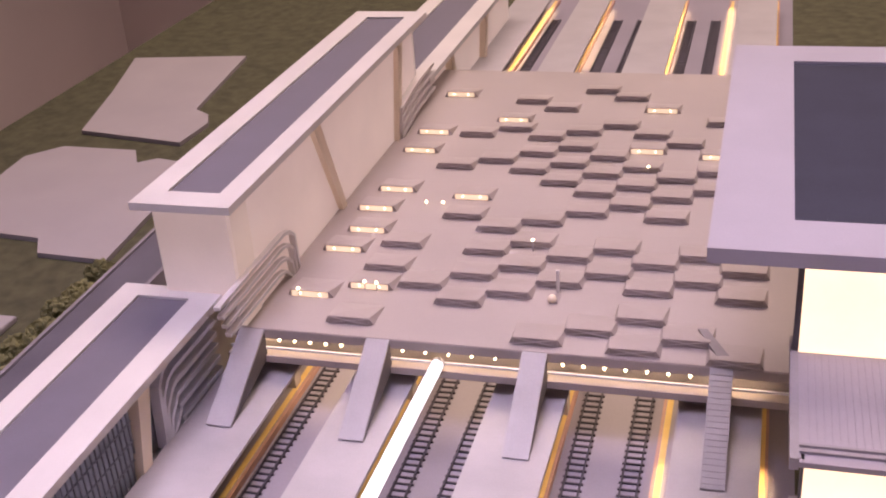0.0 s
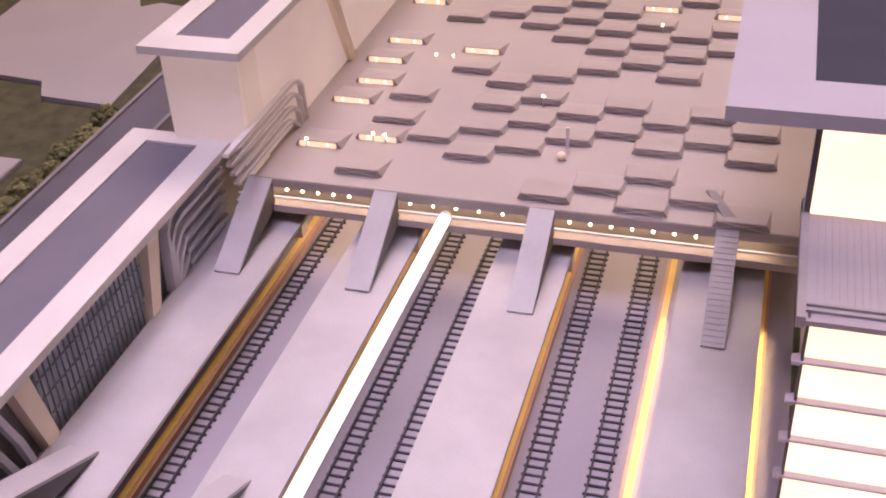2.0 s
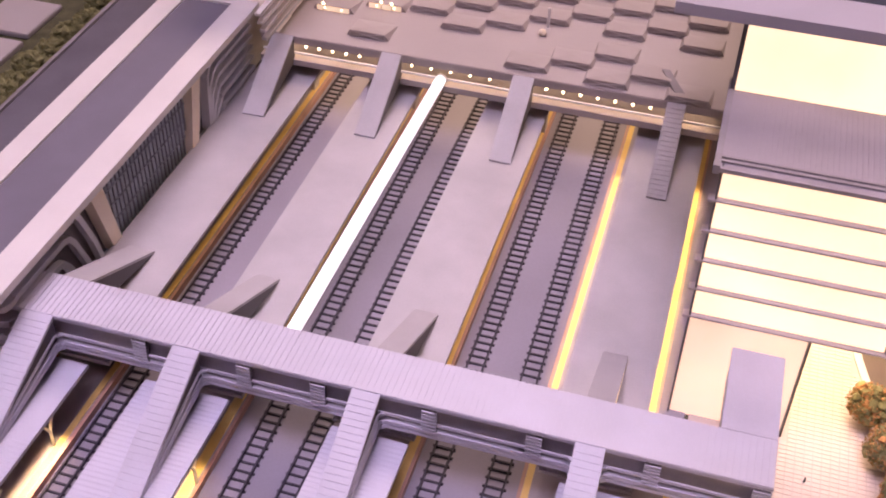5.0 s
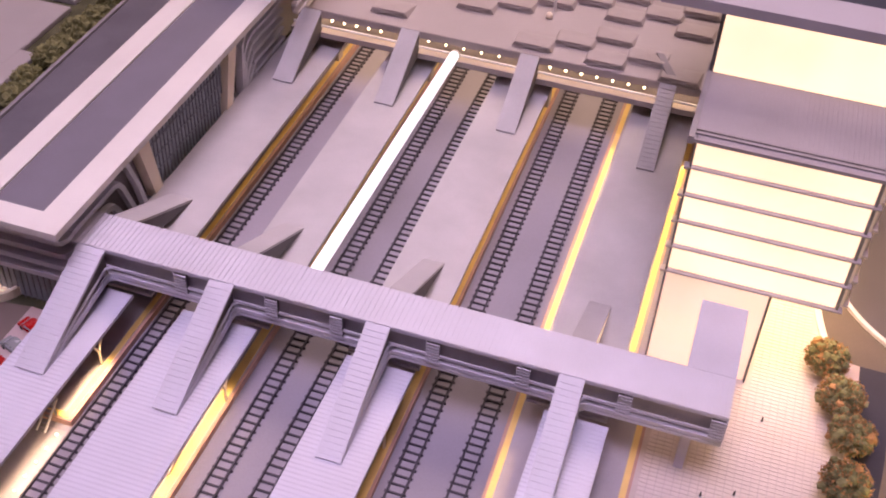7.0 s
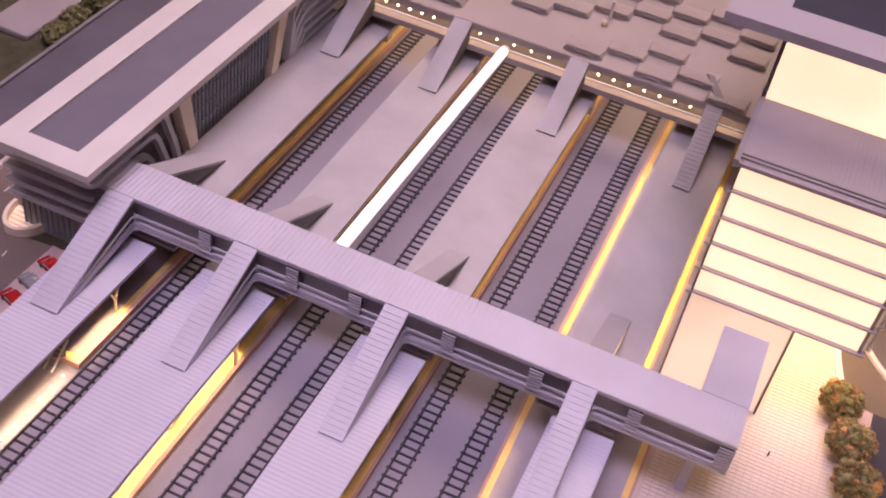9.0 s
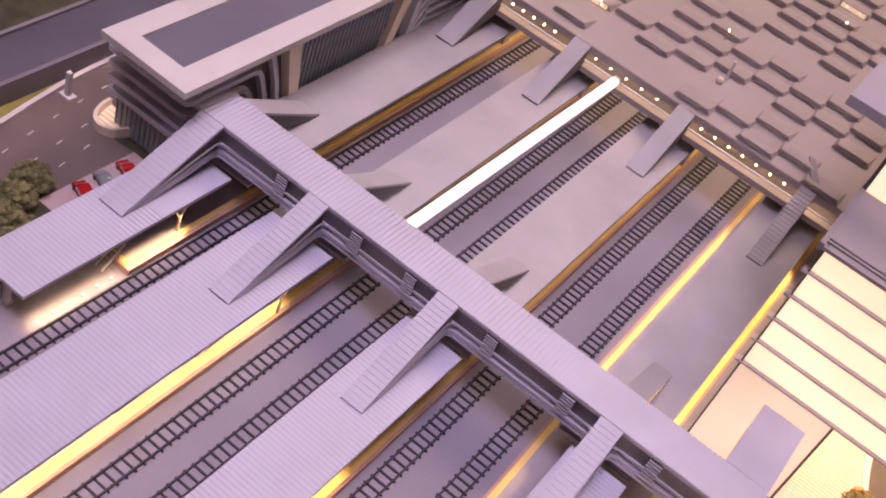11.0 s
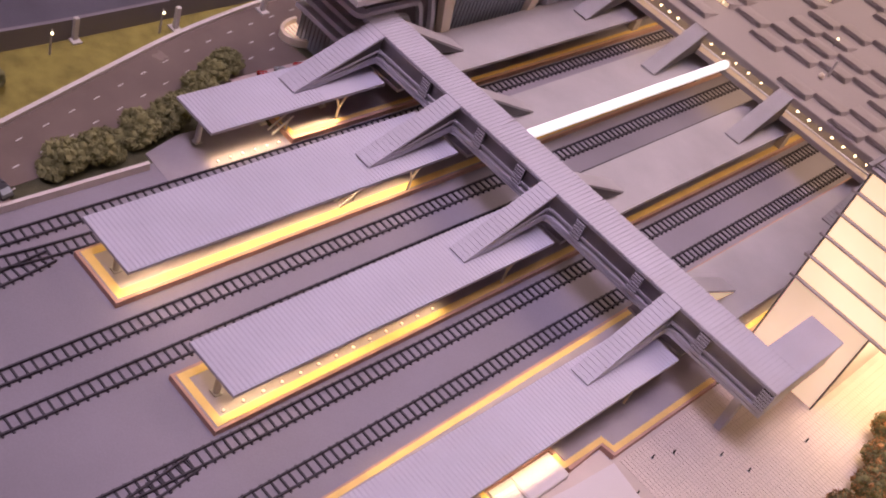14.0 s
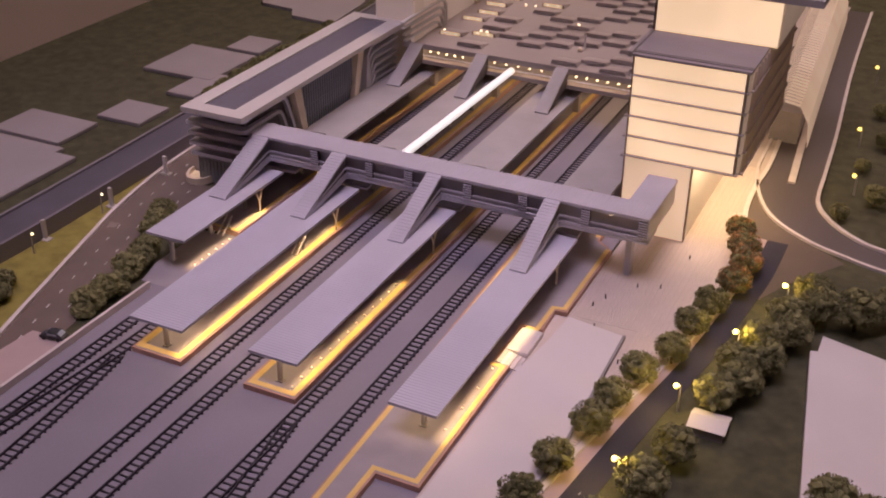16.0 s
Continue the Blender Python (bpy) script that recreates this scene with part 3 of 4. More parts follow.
platform("platform_four", "side platform four with a stepped yellow edge line", P4, [[(7.55, -12.3), (7.3, 2), (6.55, 36), (6.25, FAR - 1)], [(9.6, -12.3), (9.6, -4.3), (13.1, -4.3), (13.05, 11.7), (11.9, 11.7)], [(12.5, 18.2), (13.5, 18.2), (13.5, 22.3), (14.5, 22.5), (14.5, 34.8)], [(12.7, 36.8), (12.5, FAR - 1)]], [(6.3, 36), (7.15, 2), (7.4, -12.4), (9.8, -12.4), (9.8, -4.6), (13.35, -4.6), (13.3, 11.9), (11.9, 11.9), (11.9, 18.5), (13.7, 18.6), (13.5, 22.1), (14.7, 22.3), (14.7, 34.7), (12.9, 36.1), (12.7, FAR - 0.5), (6.0, FAR - 0.5)])


def ribbed_sheet(x0, x1, y0, y1, z, ribs_to):
    """A thin canopy sheet, its near part pressed into fine ribs."""
    bm = bmesh.new()
    prof, y, up = [], y0, True
    while y < ribs_to:
        prof += [(y, z + (0.0 if up else -0.025)), (y + 0.13, z + (0.0 if up else -0.025))]
        y += 0.17
        up = not up
    prof += [(y, z), (y1, z)]
    ribbon = [[bm.verts.new(c) for c in ((x0, yy, zz), (x1, yy, zz), (x1, yy, z - 0.26), (x0, yy, z - 0.26))] for yy, zz in prof]
    for a, b in zip(ribbon, ribbon[1:]):
        for k in range(4):
            bm.faces.new((a[k], a[(k + 1) % 4], b[(k + 1) % 4], b[k]))
    bm.faces.new(ribbon[0][::-1])
    bm.faces.new(ribbon[-1])
    bmesh.ops.recalc_face_normals(bm, faces=bm.faces)
    return bm


def canopy(label, x0, x1, y0, y1, ribs_to, posts, mat=CANOPY):
    root = thing("platform_canopy", ((x0 + x1) / 2, y0, 0), label, "canopy", "platform canopies")
    part("roof_sheet", ribbed_sheet(x0, x1, y0, y1, ROOF_Z, ribs_to), mat, root)
    xc = (x0 + x1) / 2
    for y in posts:
        post = part("post", rod(boxes((xc - 0.3, xc + 0.3, y - 0.3, y + 0.3, 0, 0.12)), (xc, y, 0), (xc, y, 2.0), 0.24), METAL, root, "short grey post")
        for s in (-1, 1):
            part("arm", rod(bmesh.new(), (xc, y, 1.9), (xc + s * (x1 - x0) * 0.42, y, ROOF_Z - 0.3), 0.12, sides=6), METAL, post)
    if y0 < 14:  # one forked brace near the track edge
        xb, yb = x1 - 0.45, 26.3
        brace = part("brace", rod(bmesh.new(), (xb, yb, 0), (xb, yb, 1.3), 0.11, 0.1, 8), CREAM, root, "cream forked brace")
        for s in (-0.7, 0.7):
            part("fork", rod(bmesh.new(), (xb, yb, 1.2), (xb, yb + s, ROOF_Z - 0.28), 0.1, 0.08, 6), CREAM, brace)
    return root


near_posts = [1.8 + 6.1 * k for k in range(5)]
far_posts = [36 + 6.5 * k for k in range(5)]
canopy("pale lilac canopy over platform one", -24.8, -20.3, 13.2, 30.4, 24, near_posts[2:])
canopy("pale lilac canopy over platform two", -16.5, -11.1, 0.65, 30.4, 30, near_posts)
canopy("pale lilac canopy over platform three", -4.7, -0.1, 0.85, 30.4, 30, near_posts)
canopy("pale lilac canopy over platform four", 8.6, 12.7, -0.2, 30.4, 30, near_posts)
for x0, x1, n in ((-24.4, -19.2, "one"), (-14.9, -10.5, "two"), (-4.85, 0.1, "three"), (7.3, 12.5, "four")):
    canopy("smooth pale canopy over platform " + n, x0, x1, 30.9, 74, 30, far_posts, CANOPY2)
    canopy("far pale canopy over platform " + n, x0, x1, 121.5, 170, 121, [124 + 9 * k for k in range(5)], CANOPY2)


def sleeper_mesh():
    bm = boxes((-0.7, 0.7, -0.06, 0.06, 0, 0.12))
    for v in bm.verts:
        v.co *= CM
    me = bpy.data.meshes.new("sleeper")
    bm.to_mesh(me)
    bm.free()
    me.materials.append(RAILS)
    return me


SLEEPER = sleeper_mesh()


def track(label, pts):
    """A track along a plan line: two rails on evenly laid sleepers."""
    root = thing("railway_track", (pts[0][0], pts[0][1], RAIL_Z), label, "railway track", "tracks")
    for s in (-0.52, 0.52):
        part("rail", path_strip(bmesh.new(), pts, 0.11, RAIL_Z + 0.1, RAIL_Z + 0.26, s), RAILS, root)
    left, step = 0.0, 0.66
    for (xa, ya), (xb, yb) in zip(pts, pts[1:]):
        a, b = Vector((xa, ya)), Vector((xb, yb))
        d = (b - a).length
        turn = math.atan2(-(b - a).x, (b - a).y)
        s = left
        while s < d:
            p = a + (b - a) * (s / d)
            ob = new("sleeper", SLEEPER)
            ob.parent = root
            ob.location = (Vector((p.x, p.y, RAIL_Z)) - Vector(root["at"])) * CM
            ob.rotation_euler.z = turn
            s += step
        left = s - d
    return root


track("black model track beside platform one", [(-19.7, -22), (-19.1, 30), (-18.5, 165)])
track("black model track along platform two, merging", smooth_line([(-19.3, -22), (-18.0, -8), (-17.3, 0), (-17.0, 10), (-16.9, 28)]))
track("black model siding crossing towards platform two", smooth_line([(-15.1, -22), (-16.1, -8), (-16.9, -1)]))
track("black model track between platforms two and three", [(-9.5, -22), (-9.5, 165)])
track("black model track along platform three", [(-6.5, -22), (-6.1, 165)])
track("black model track between platforms three and four", [(0.6, -22), (1.2, 20), (1.2, 45), (0.9, 165)])
track("black model track crossing over before platform three", smooth_line([(3.2, -22), (1.9, -9), (1.0, -2)]))
track("black model track along platform four", [(4.9, -22), (4.8, 40), (4.3, 165)])


# ---------------------------------------------------------------- footbridge
def sloped(x, y0, z0, y1, z1, t, w):
    return ribbon_yz(bmesh.new(), x - w, x + w, [(y0, z0), (y1, z1)], t)


def ramp(root, x0, x1, y0, z0, y1, z1, mat, ribbed=True, rounded=False, lit=False):
    """A roofed stair ramp from (y0, z0) down to (y1, z1): a thin roof over wedge sides filled with shade or glow
    colour, with slim bands that turn the corner into the bridge.
    """
    rf = part("ramp_roof", ribbon_yz(bmesh.new(), x0, x1, [(y0, z0 - 0.01), (y1, z1)], 0.2), mat, root, "ribbed ramp roof" if ribbed else "smooth ramp roof")
    n = int(abs(y0 - y1) / 0.36)
    for k in range(1, n) if ribbed else ():
        f = k / n
        y, z = y0 + (y1 - y0) * f, z0 + (z1 - z0) * f
        dy, dz = (y1 - y0) / n * 0.38, (z1 - z0) / n * 0.38
        part("rib", ribbon_yz(bmesh.new(), x0 + 0.03, x1 - 0.03, [(y - dy, z - dz + 0.045), (y + dy, z + dz + 0.045)], 0.05), mat, rf)
    part("stair", ribbon_yz(bmesh.new(), x0 + 0.2, x1 - 0.2, [(y0, z0 - 2.3), (y1, z1 - 0.16)], 0.12), SLOT, root, "stair flight in painted shade grey")
    lip = 0.14 if rounded else 0.02
    part("inner_wall", wedge(x0 + lip, x1 - lip, y0, z0 - 0.25, z0 - 2.3, y1, z1 - 0.2), GLOWX if lit else DARK, root, "inside of the ramp with painted warm glow" if lit else "inside of the ramp painted dark for shade")
    if not rounded:
        return
    way, r = (1 if y1 > y0 else -1), 0.32
    for x, s in ((x0 + 0.07, -1), (x1 - 0.07, 1)):
        for name, za, h, toe in (("ramp_rail", z0 - 1.6, 0.15, 0.10), ("ramp_edge", z0 - 2.3, 0.3, 0.26), ("ramp_skirt", z0 - 2.66, 0.3, 0.4)):
            line = [(x, y1, z1 - toe), (x, y0 + way * r, za)]
            for k in range(1, 5):
                a = k / 4 * math.pi / 2
                line.append((x + s * r * (1 - math.cos(a)), y0 + way * r * (1 - math.sin(a)), za))
            part(name, band(line, h, 0.12, 0.1), mat, root, "pale handrail band" if name == "ramp_rail" else "pale floor edge")


def band(line, h, t, h_end):
    """An upright strip t thick along a 3D line; h tall, and h_end tall at its first point."""
    bm = bmesh.new()
    rings = []
    for i, p in enumerate(line):
        a, b = Vector(line[max(i - 1, 0)]), Vector(line[min(i + 1, len(line) - 1)])
        d = Vector((b.x - a.x, b.y - a.y)).normalized()
        o, p, k = Vector((-d.y, d.x, 0)) * t / 2, Vector(p), h_end if i == 0 else h
        rings.append([bm.verts.new(c) for c in (p - o, p + o, p + o + Vector((0, 0, k)), p - o + Vector((0, 0, k)))])
    for a, b in zip(rings, rings[1:]):
        for k in range(4):
            bm.faces.new((a[k], a[(k + 1) % 4], b[(k + 1) % 4], b[k]))
    bm.faces.new(rings[0][::-1])
    bm.faces.new(rings[-1])
    bmesh.ops.recalc_face_normals(bm, faces=bm.faces)
    return bm


def wedge(x0, x1, y0, za, zb, y1, z1):
    bm = bmesh.new()
    v = [bm.verts.new(c) for x in (x0, x1) for c in ((x, y0, za), (x, y0, zb), (x, y1, z1))]
    for f in ((0, 1, 2), (5, 4, 3), (0, 3, 4, 1), (1, 4, 5, 2), (2, 5, 3, 0)):
        bm.faces.new([v[k] for k in f])
    bmesh.ops.recalc_face_normals(bm, faces=bm.faces)
    return bm


RAMPS = ((-23.9, -21.85), (-14.2, -12.5), (-3.35, -1.72), (9.15, 10.76))
BACK_RAMPS = ((-23.2, -21.35), (-13.9, -12.33), (-3.05, -1.5), (9.1, 10.65))


def footbridge():
    root = thing("footbridge", (-3, 32, 0), "long lilac white roofed footbridge across all platforms", "footbridge")
    x0, x1, y0, y1 = -25.0, 19.4, 30.4, 33.7
    part("roof", boxes((x0, x1, y0, y1, 6.25, DECK_Z), bevel=0.04), BRIDGE, root)
    x = x0 + 0.15
    while x < x1 - 0.2:
        part("roof_rib", boxes((x, x + 0.31, y0 + 0.02, y1 - 0.02, DECK_Z, DECK_Z + 0.05)), BRIDGE, root)
        x += 0.36
    part("floor_slab", boxes((x0, x1, y0, y1, 3.84, 4.12), bevel=0.03), BRIDGE, root)
    part("shadow_gap", boxes((x0 + 0.15, x1 - 0.15, y0 + 0.15, y1 - 0.15, 4.12, 4.3)), DARK, root, "dark strip painted for the shadow gap")
    for y in (y0 + 0.12, y1 - 0.12):
        part("parapet", boxes((x0, x1, y - 0.12, y + 0.12, 4.2, 4.48)), BRIDGE, root, "pale solid parapet band")
        part("handrail", boxes((x0, x1, y - 0.06, y + 0.06, 4.86, 5.02)), BRIDGE, root, "pale handrail band")
        part("lintel", boxes((x0, x1, y - 0.1, y + 0.1, 6.2, 6.25)), BRIDGE, root)
    part("inner_floor", boxes((x0 + 0.4, x1 - 0.4, y0 + 0.3, y1 - 0.3, 4.3, 4.34)), SLOT, root, "bridge floor with shade put into its grey")
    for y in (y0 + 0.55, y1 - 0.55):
        part("inner_partition", boxes((x0 + 0.4, x1 - 0.4, y - 0.04, y + 0.04, 4.34, 6.25)), INSIDE, root, "bridge inside with shade put into its grey")
    for x in (-16.4, -9.9, -5.4, 1.1, 6.95, 13.3, 18.9):
        for y, s in ((y0, -1), (y1, 1)):
            ya, yb = min(y + s * 0.02, y - s * 0.22), max(y + s * 0.02, y - s * 0.22)
            # Dark backing paints in the shade between the pale ribs.
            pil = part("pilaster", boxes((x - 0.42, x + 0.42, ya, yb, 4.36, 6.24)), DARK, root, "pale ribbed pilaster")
            for k in range(7):
                part("pilaster_rib", boxes((x - 0.44, x + 0.44, y + s * 0.06 - 0.05, y + s * 0.06 + 0.05, 4.44 + k * 0.255, 4.57 + k * 0.255)), BRIDGE, pil)
    part("end_wall", boxes((x1 - 0.2, x1, y0, y1, 4.3, 6.15)), BRIDGE, root)
    # stub towards the tower
    part("stub_roof", boxes((16.4, 19.4, y1, 40.1, 6.15, DECK_Z), bevel=0.05), BRIDGE, root)
    part("stub_wall", boxes((16.5, 16.7, y1, 40.0, 4.2, 6.15), (19.1, 19.3, y1, 40.0, 4.2, 6.15), (16.5, 19.3, y1, 40.0, 3.9, 4.2)), BRIDGE, root)
    for xa, xb in RAMPS:
        ramp(root, xa, xb, y0, DECK_Z, 22.0, 3.05, BRIDGE, True, True)
    for xa, xb in BACK_RAMPS:
        # The last back ramp's lit inside is a glow in its wall.
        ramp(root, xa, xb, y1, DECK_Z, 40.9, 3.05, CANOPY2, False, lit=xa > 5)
    part("pier", boxes((17.1, 17.7, 31.6, 32.6, RAIL_Z, 3.9)), BRIDGE, root)
    return root


footbridge()

stairs = thing("concourse_stairs", (-6, 60, ROOF_Z), "pale roofed stair ramps down from the concourse deck", "ramp")
for xa, xb in ((-22.7, -20.9), (-13.4, -11.75), (-2.7, -1.05), (9.2, 10.6)):
    ramp(stairs, xa, xb, 64.7, DECK_Z, 58.0 if xa < 0 else 57.2, 3.05, CANOPY2, xa > 0)

# the bright tube that lies from the bridge to the deck edge
tube = thing("light_tube", (-8.6, 50, 5.1), "bright white light tube lying between bridge and deck", "lamp")
part("tube", rod(bmesh.new(), (-8.75, 34.2, 5.1), (-8.4, 64.3, 5.1), 0.42, sides=16), TUBE, tube)
for x, y in ((-8.75, 34.1), (-8.4, 64.4)):
    part("cap", rod(bmesh.new(), (x, y - 0.15, 5.1), (x, y + 0.15, 5.1), 0.45, sides=16), METAL, tube)


# ---------------------------------------------------------------- roads and paving round the station
def sheet(name, pts, z, mat, label, category="ground", under=None):
    return solid(name, prism(bmesh.new(), pts, GROUND - 0.05 if under is None else under, z), mat, label, category, "structure")


def dashes(road, line, step, first, length, width=0.1, shift=0.0, z=GROUND + 0.05):
    pts = [Vector(p) for p in line]
    run, want = 0.0, first
    for a, b in zip(pts, pts[1:]):
        d = (b - a).length
        nrm = Vector((-(b - a).y, (b - a).x)).normalized() * shift
        while want < run + d:
            p = a + (b - a) * ((want - run) / d) + nrm
            q = p + (b - a).normalized() * length
            part("lane_dash", path_strip(bmesh.new(), [tuple(p), tuple(q)], width, z - 0.01, z + 0.015), LINE, road, "short white lane dash")
            want += step
        run += d


def kerb(name, line, label, w=0.4, h=0.35):
    return solid(name, path_strip(bmesh.new(), line, w, GROUND, GROUND + h), KERB, label, "kerb", "structure")


left_kerb = smooth_line([(-24.1, -23.3), (-27.2, -7.4), (-30.2, 3.4), (-32.9, 12.6), (-35.1, 20.5), (-36.8, 29.5), (-37.4, 37.1), (-37.6, 60.3), (-38.0, 129.8)])
right_of_road = [(-32.3, 129.7), (-31.7, 29.4), (-28.6, 29.8), (-26.5, 29.0), (-26.3, 22.9), (-28.5, 22.0), (-27.4, 15.5), (-25.8, 10.0), (-24.1, 4.5), (-23.8, -0.9), (-26.3, -1.0), (-22.5, -23.3)]
road_left = sheet("road_west", left_kerb[::-1] + right_of_road[::-1], GROUND + 0.04, ASPHALT, "dark glossy model road with white lane dashes", "road")
lane = [(x + 2.0, y) for x, y in left_kerb]
dashes(road_left, lane, 2.6, 3.0, 0.6, 0.08)
dashes(road_left, [(x + 5.6, y) for x, y in left_kerb[:30]], 2.6, 5.2, 0.6, 0.08)
dashes(road_left, [(x + 4.0, y) for x, y in left_kerb[:34]], 2.6, 4.0, 0.6, 0.08)
kerb("kerb_west", left_kerb, "pale kerb along the western road")
verge = [(x - 0.2, y) for x, y in left_kerb]
# Lamp light on the verge is put into this brighter, yellower grass colour.
GRASS2 = material("verge_grass_painted_light", (0.30, 0.25, 0.07), 0.95, vary=0.35, scale=60, bump=0.8, fine=2500)
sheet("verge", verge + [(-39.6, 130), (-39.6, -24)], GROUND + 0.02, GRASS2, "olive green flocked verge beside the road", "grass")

fly_line = smooth_line([(-42.9, -29.7), (-41.1, -9.7), (-39.9, 8.3), (-39.9, 24.3), (-40.2, 45.3), (-41.5, 130.3)])
fly = thing("flyover", (-41, 40, GROUND), "raised dark flyover road with grey parapets", "flyover")
part("deck", path_strip(bmesh.new(), fly_line, 4.6, 0.7, 1.05), ROADGREY, fly, "dark blue grey carriageway")
for s in (-2.3, 2.3):
    part("parapet", path_strip(bmesh.new(), fly_line, 0.35, GROUND, 1.3, s), PARAPET, fly, "grey low parapet")

sheet("parking_strip", [(-27.3, -23.2), (-22.3, -23.3), (-22.5, -0.7), (-26.3, -1.0), (-26.7, -5.4)], GROUND + 0.08, PINKP, "pink paved parking strip", "pavement")
sheet("parking_court", [(-28.6, 21.4), (-24.7, 21.4), (-24.8, 29.7), (-28.6, 29.8)], GROUND + 0.08, PINKP, "pink paved parking court by the terminal", "pavement")
sheet("platform_apron", [(-23.3, 10.1), (-20.0, 10.0), (-20.1, 20.8), (-24.1, 20.9), (-24.2, 13.4)], GROUND + 0.12, PLATF, "grey paved apron under the canopy", "pavement")
solid("boundary_wall", path_strip(bmesh.new(), [(-21.9, -23.3), (-21.9, -7.4), (-21.8, 9.4)], 0.3, GROUND, 0.15), KERB, "low white boundary wall beside the track", "wall", "structure")

# plaza beside the tower
right_kerb = smooth_line([(18.0, -25.1), (20.1, -8.9), (21.6, 1.2), (22.8, 8.3), (24.6, 17.2), (26.1, 25.4), (27.4, 34.4), (26.5, 42.8), (24.8, 49.9), (24.4, 57.0), (24.6, 64.1), (23.8, 84.5), (23.7, 131.2)])
sheet("plaza", [(14.4, -25.1)] + right_kerb + [(15.7, 131.3)], GROUND + 0.1, GROUT, "warm tiled station plaza beside the tower", "pavement")
sheet("plaza_margin", [(13.4, -25.1), (14.4, -25.1), (15.3, 21.9), (13.9, 22.0)], GROUND + 0.14, PAVE, "narrow tiled margin between platform and plaza", "pavement")
kerb("kerb_east", right_kerb, "pale kerb along the plaza edge", 0.5, 0.3)
slab = solid("plaza_slab", prism(bmesh.new(), [(13.7, -25.1), (20.0, -25.2), (21.1, 3.9), (20.7, 20.9), (15.2, 21.8), (14.9, 17.6), (14.1, 11.5)], GROUND, -0.22), SLAB, "large smooth lilac white slab on the plaza", "slab", "structure")
# A dark strip laid in for the shading along the raised slab's edge.
solid("slab_edge_shade", path_strip(bmesh.new(), [(20.62, 21.0), (21.15, 3.9), (20.6, -12.0)], 0.22, GROUND, -0.12), SLOT, "thin dark strip for the shade at the slab edge", "edging", "structure")
steps = thing("platform_steps", (13.6, 15.4, RAIL_Z), "white stepped ramp down from platform four", "steps")
for k in range(5):
    part("step", boxes((12.15 + k * 0.4, 12.58 + k * 0.4, 12.2, 14.2, GROUND, -0.02 - k * 0.09)), SLAB, steps)
part("landing", boxes((12.15, 14.2, 14.2, 18.1, GROUND, 0.03), bevel=0.08), SLAB, steps, "smooth white landing")

inner_edge = smooth_line([(23.0, 130), (23.2, 84), (23.4, 67), (23.7, 61), (25.4, 54.4), (27.9, 49.8), (32.0, 46.4), (36.1, 44.6), (39.8, 43.4), (50, 41), (74, 37.5)])
outer_edge = smooth_line([(27.4, 130), (28.6, 100), (30.2, 76), (30.8, 64), (31.3, 56), (33.3, 51.9), (36.0, 49.2), (39.3, 47.6), (50, 45.2), (74, 41.5)])
road_loop = sheet("road_loop", inner_edge[::-1] + outer_edge, GROUND + 0.05, LOOPROAD, "dark looping model road with pale kerbs", "road")
kerb("kerb_loop", outer_edge, "pale kerb round the far side of the loop road")
kerb("kerb_loop_inner", inner_edge, "pale kerb round the near side of the loop road", 0.35, 0.3)
solid("traffic_island", path_strip(bmesh.new(), [(27.8, 59.6), (27.0, 70), (26.1, 82)], 0.8, GROUND, GROUND + 0.3), KERB, "long narrow white traffic island", "kerb", "structure")
lane_pts = smooth_line([(20.2, -24), (22.6, -8), (23.8, -0.5), (25.3, 10), (27.3, 21.4), (28.6, 32.5), (29.1, 38), (29.2, 45)])
LANE = material("dark_lane", (0.052, 0.047, 0.064), 0.8, vary=0.15, scale=25, spec=0.15)
road_east = solid("road_east", path_strip(bmesh.new(), lane_pts, 2.1, GROUND - 0.05, GROUND + 0.07), LANE, "dark narrow model road between rows of trees", "road", "structure")
dashes(road_east, lane_pts[8:14], 1.6, 2, 0.3, 0.07, z=GROUND + 0.08)
sheet("tree_strip", [p for p in right_kerb if p[1] < 46][::-1] + [(x - 1.0, y) for x, y in lane_pts], GROUND + 0.05, PINKP, "pale paved strip with trees beside the road", "pavement")
BROWN = material("brown_forecourt", (0.13, 0.095, 0.08), 0.55, vary=0.2, scale=20)
sheet("forecourt", [(29.8, 33), (31.6, 37), (36, 43.6), (32.0, 46.3), (27.9, 49.7), (25.4, 54.3), (23.7, 60.5), (23.6, 52), (25.4, 47), (27.2, 41), (28.4, 38)], GROUND + 0.02, BROWN, "brown paved forecourt by the loop road", "pavement")


# ---------------------------------------------------------------- plain massing blocks on the grass
def massing(label, plans, h):
    root = thing("massing_block", (plans[0][0], plans[0][2], GROUND), label, "block", "plain massing blocks")
    for i, (x0, x1, y0, y1) in enumerate(plans):
        x0, x1, y0, y1 = x0 - 2.2, x1 - 2.2, y0 + 1.2, y1 + 1.2
        part("slab", boxes((x0, x1, y0, y1, GROUND, h + 0.03 * i), bevel=0.08), FOAM, root)
    return root


def outline_block(pts, h, label):
    return solid("massing_block", prism(bmesh.new(), pts, GROUND, h), FOAM, label, "block", "", "plain massing blocks")


outline_block([(-70.2, 106.9), (-69.6, 100.4), (-66.0, 94.2), (-61.7, 88.2), (-55.7, 87.6), (-53.9, 84.7), (-46.3, 84.2), (-47.2, 95.1), (-49.1, 107.0), (-53.6, 108.0), (-55.4, 106.5), (-57.5, 110.0), (-67.1, 110.3)], -0.1, "stepped off-white foam massing block on the grass")
outline_block([(-67.8, 115.3), (-53.3, 112.7), (-52.8, 119.1), (-54.1, 121.9), (-56.6, 123.6), (-59.4, 145.0), (-76.1, 143.3), (-71.6, 129.2)], -0.1, "broad off-white foam massing block on the grass")
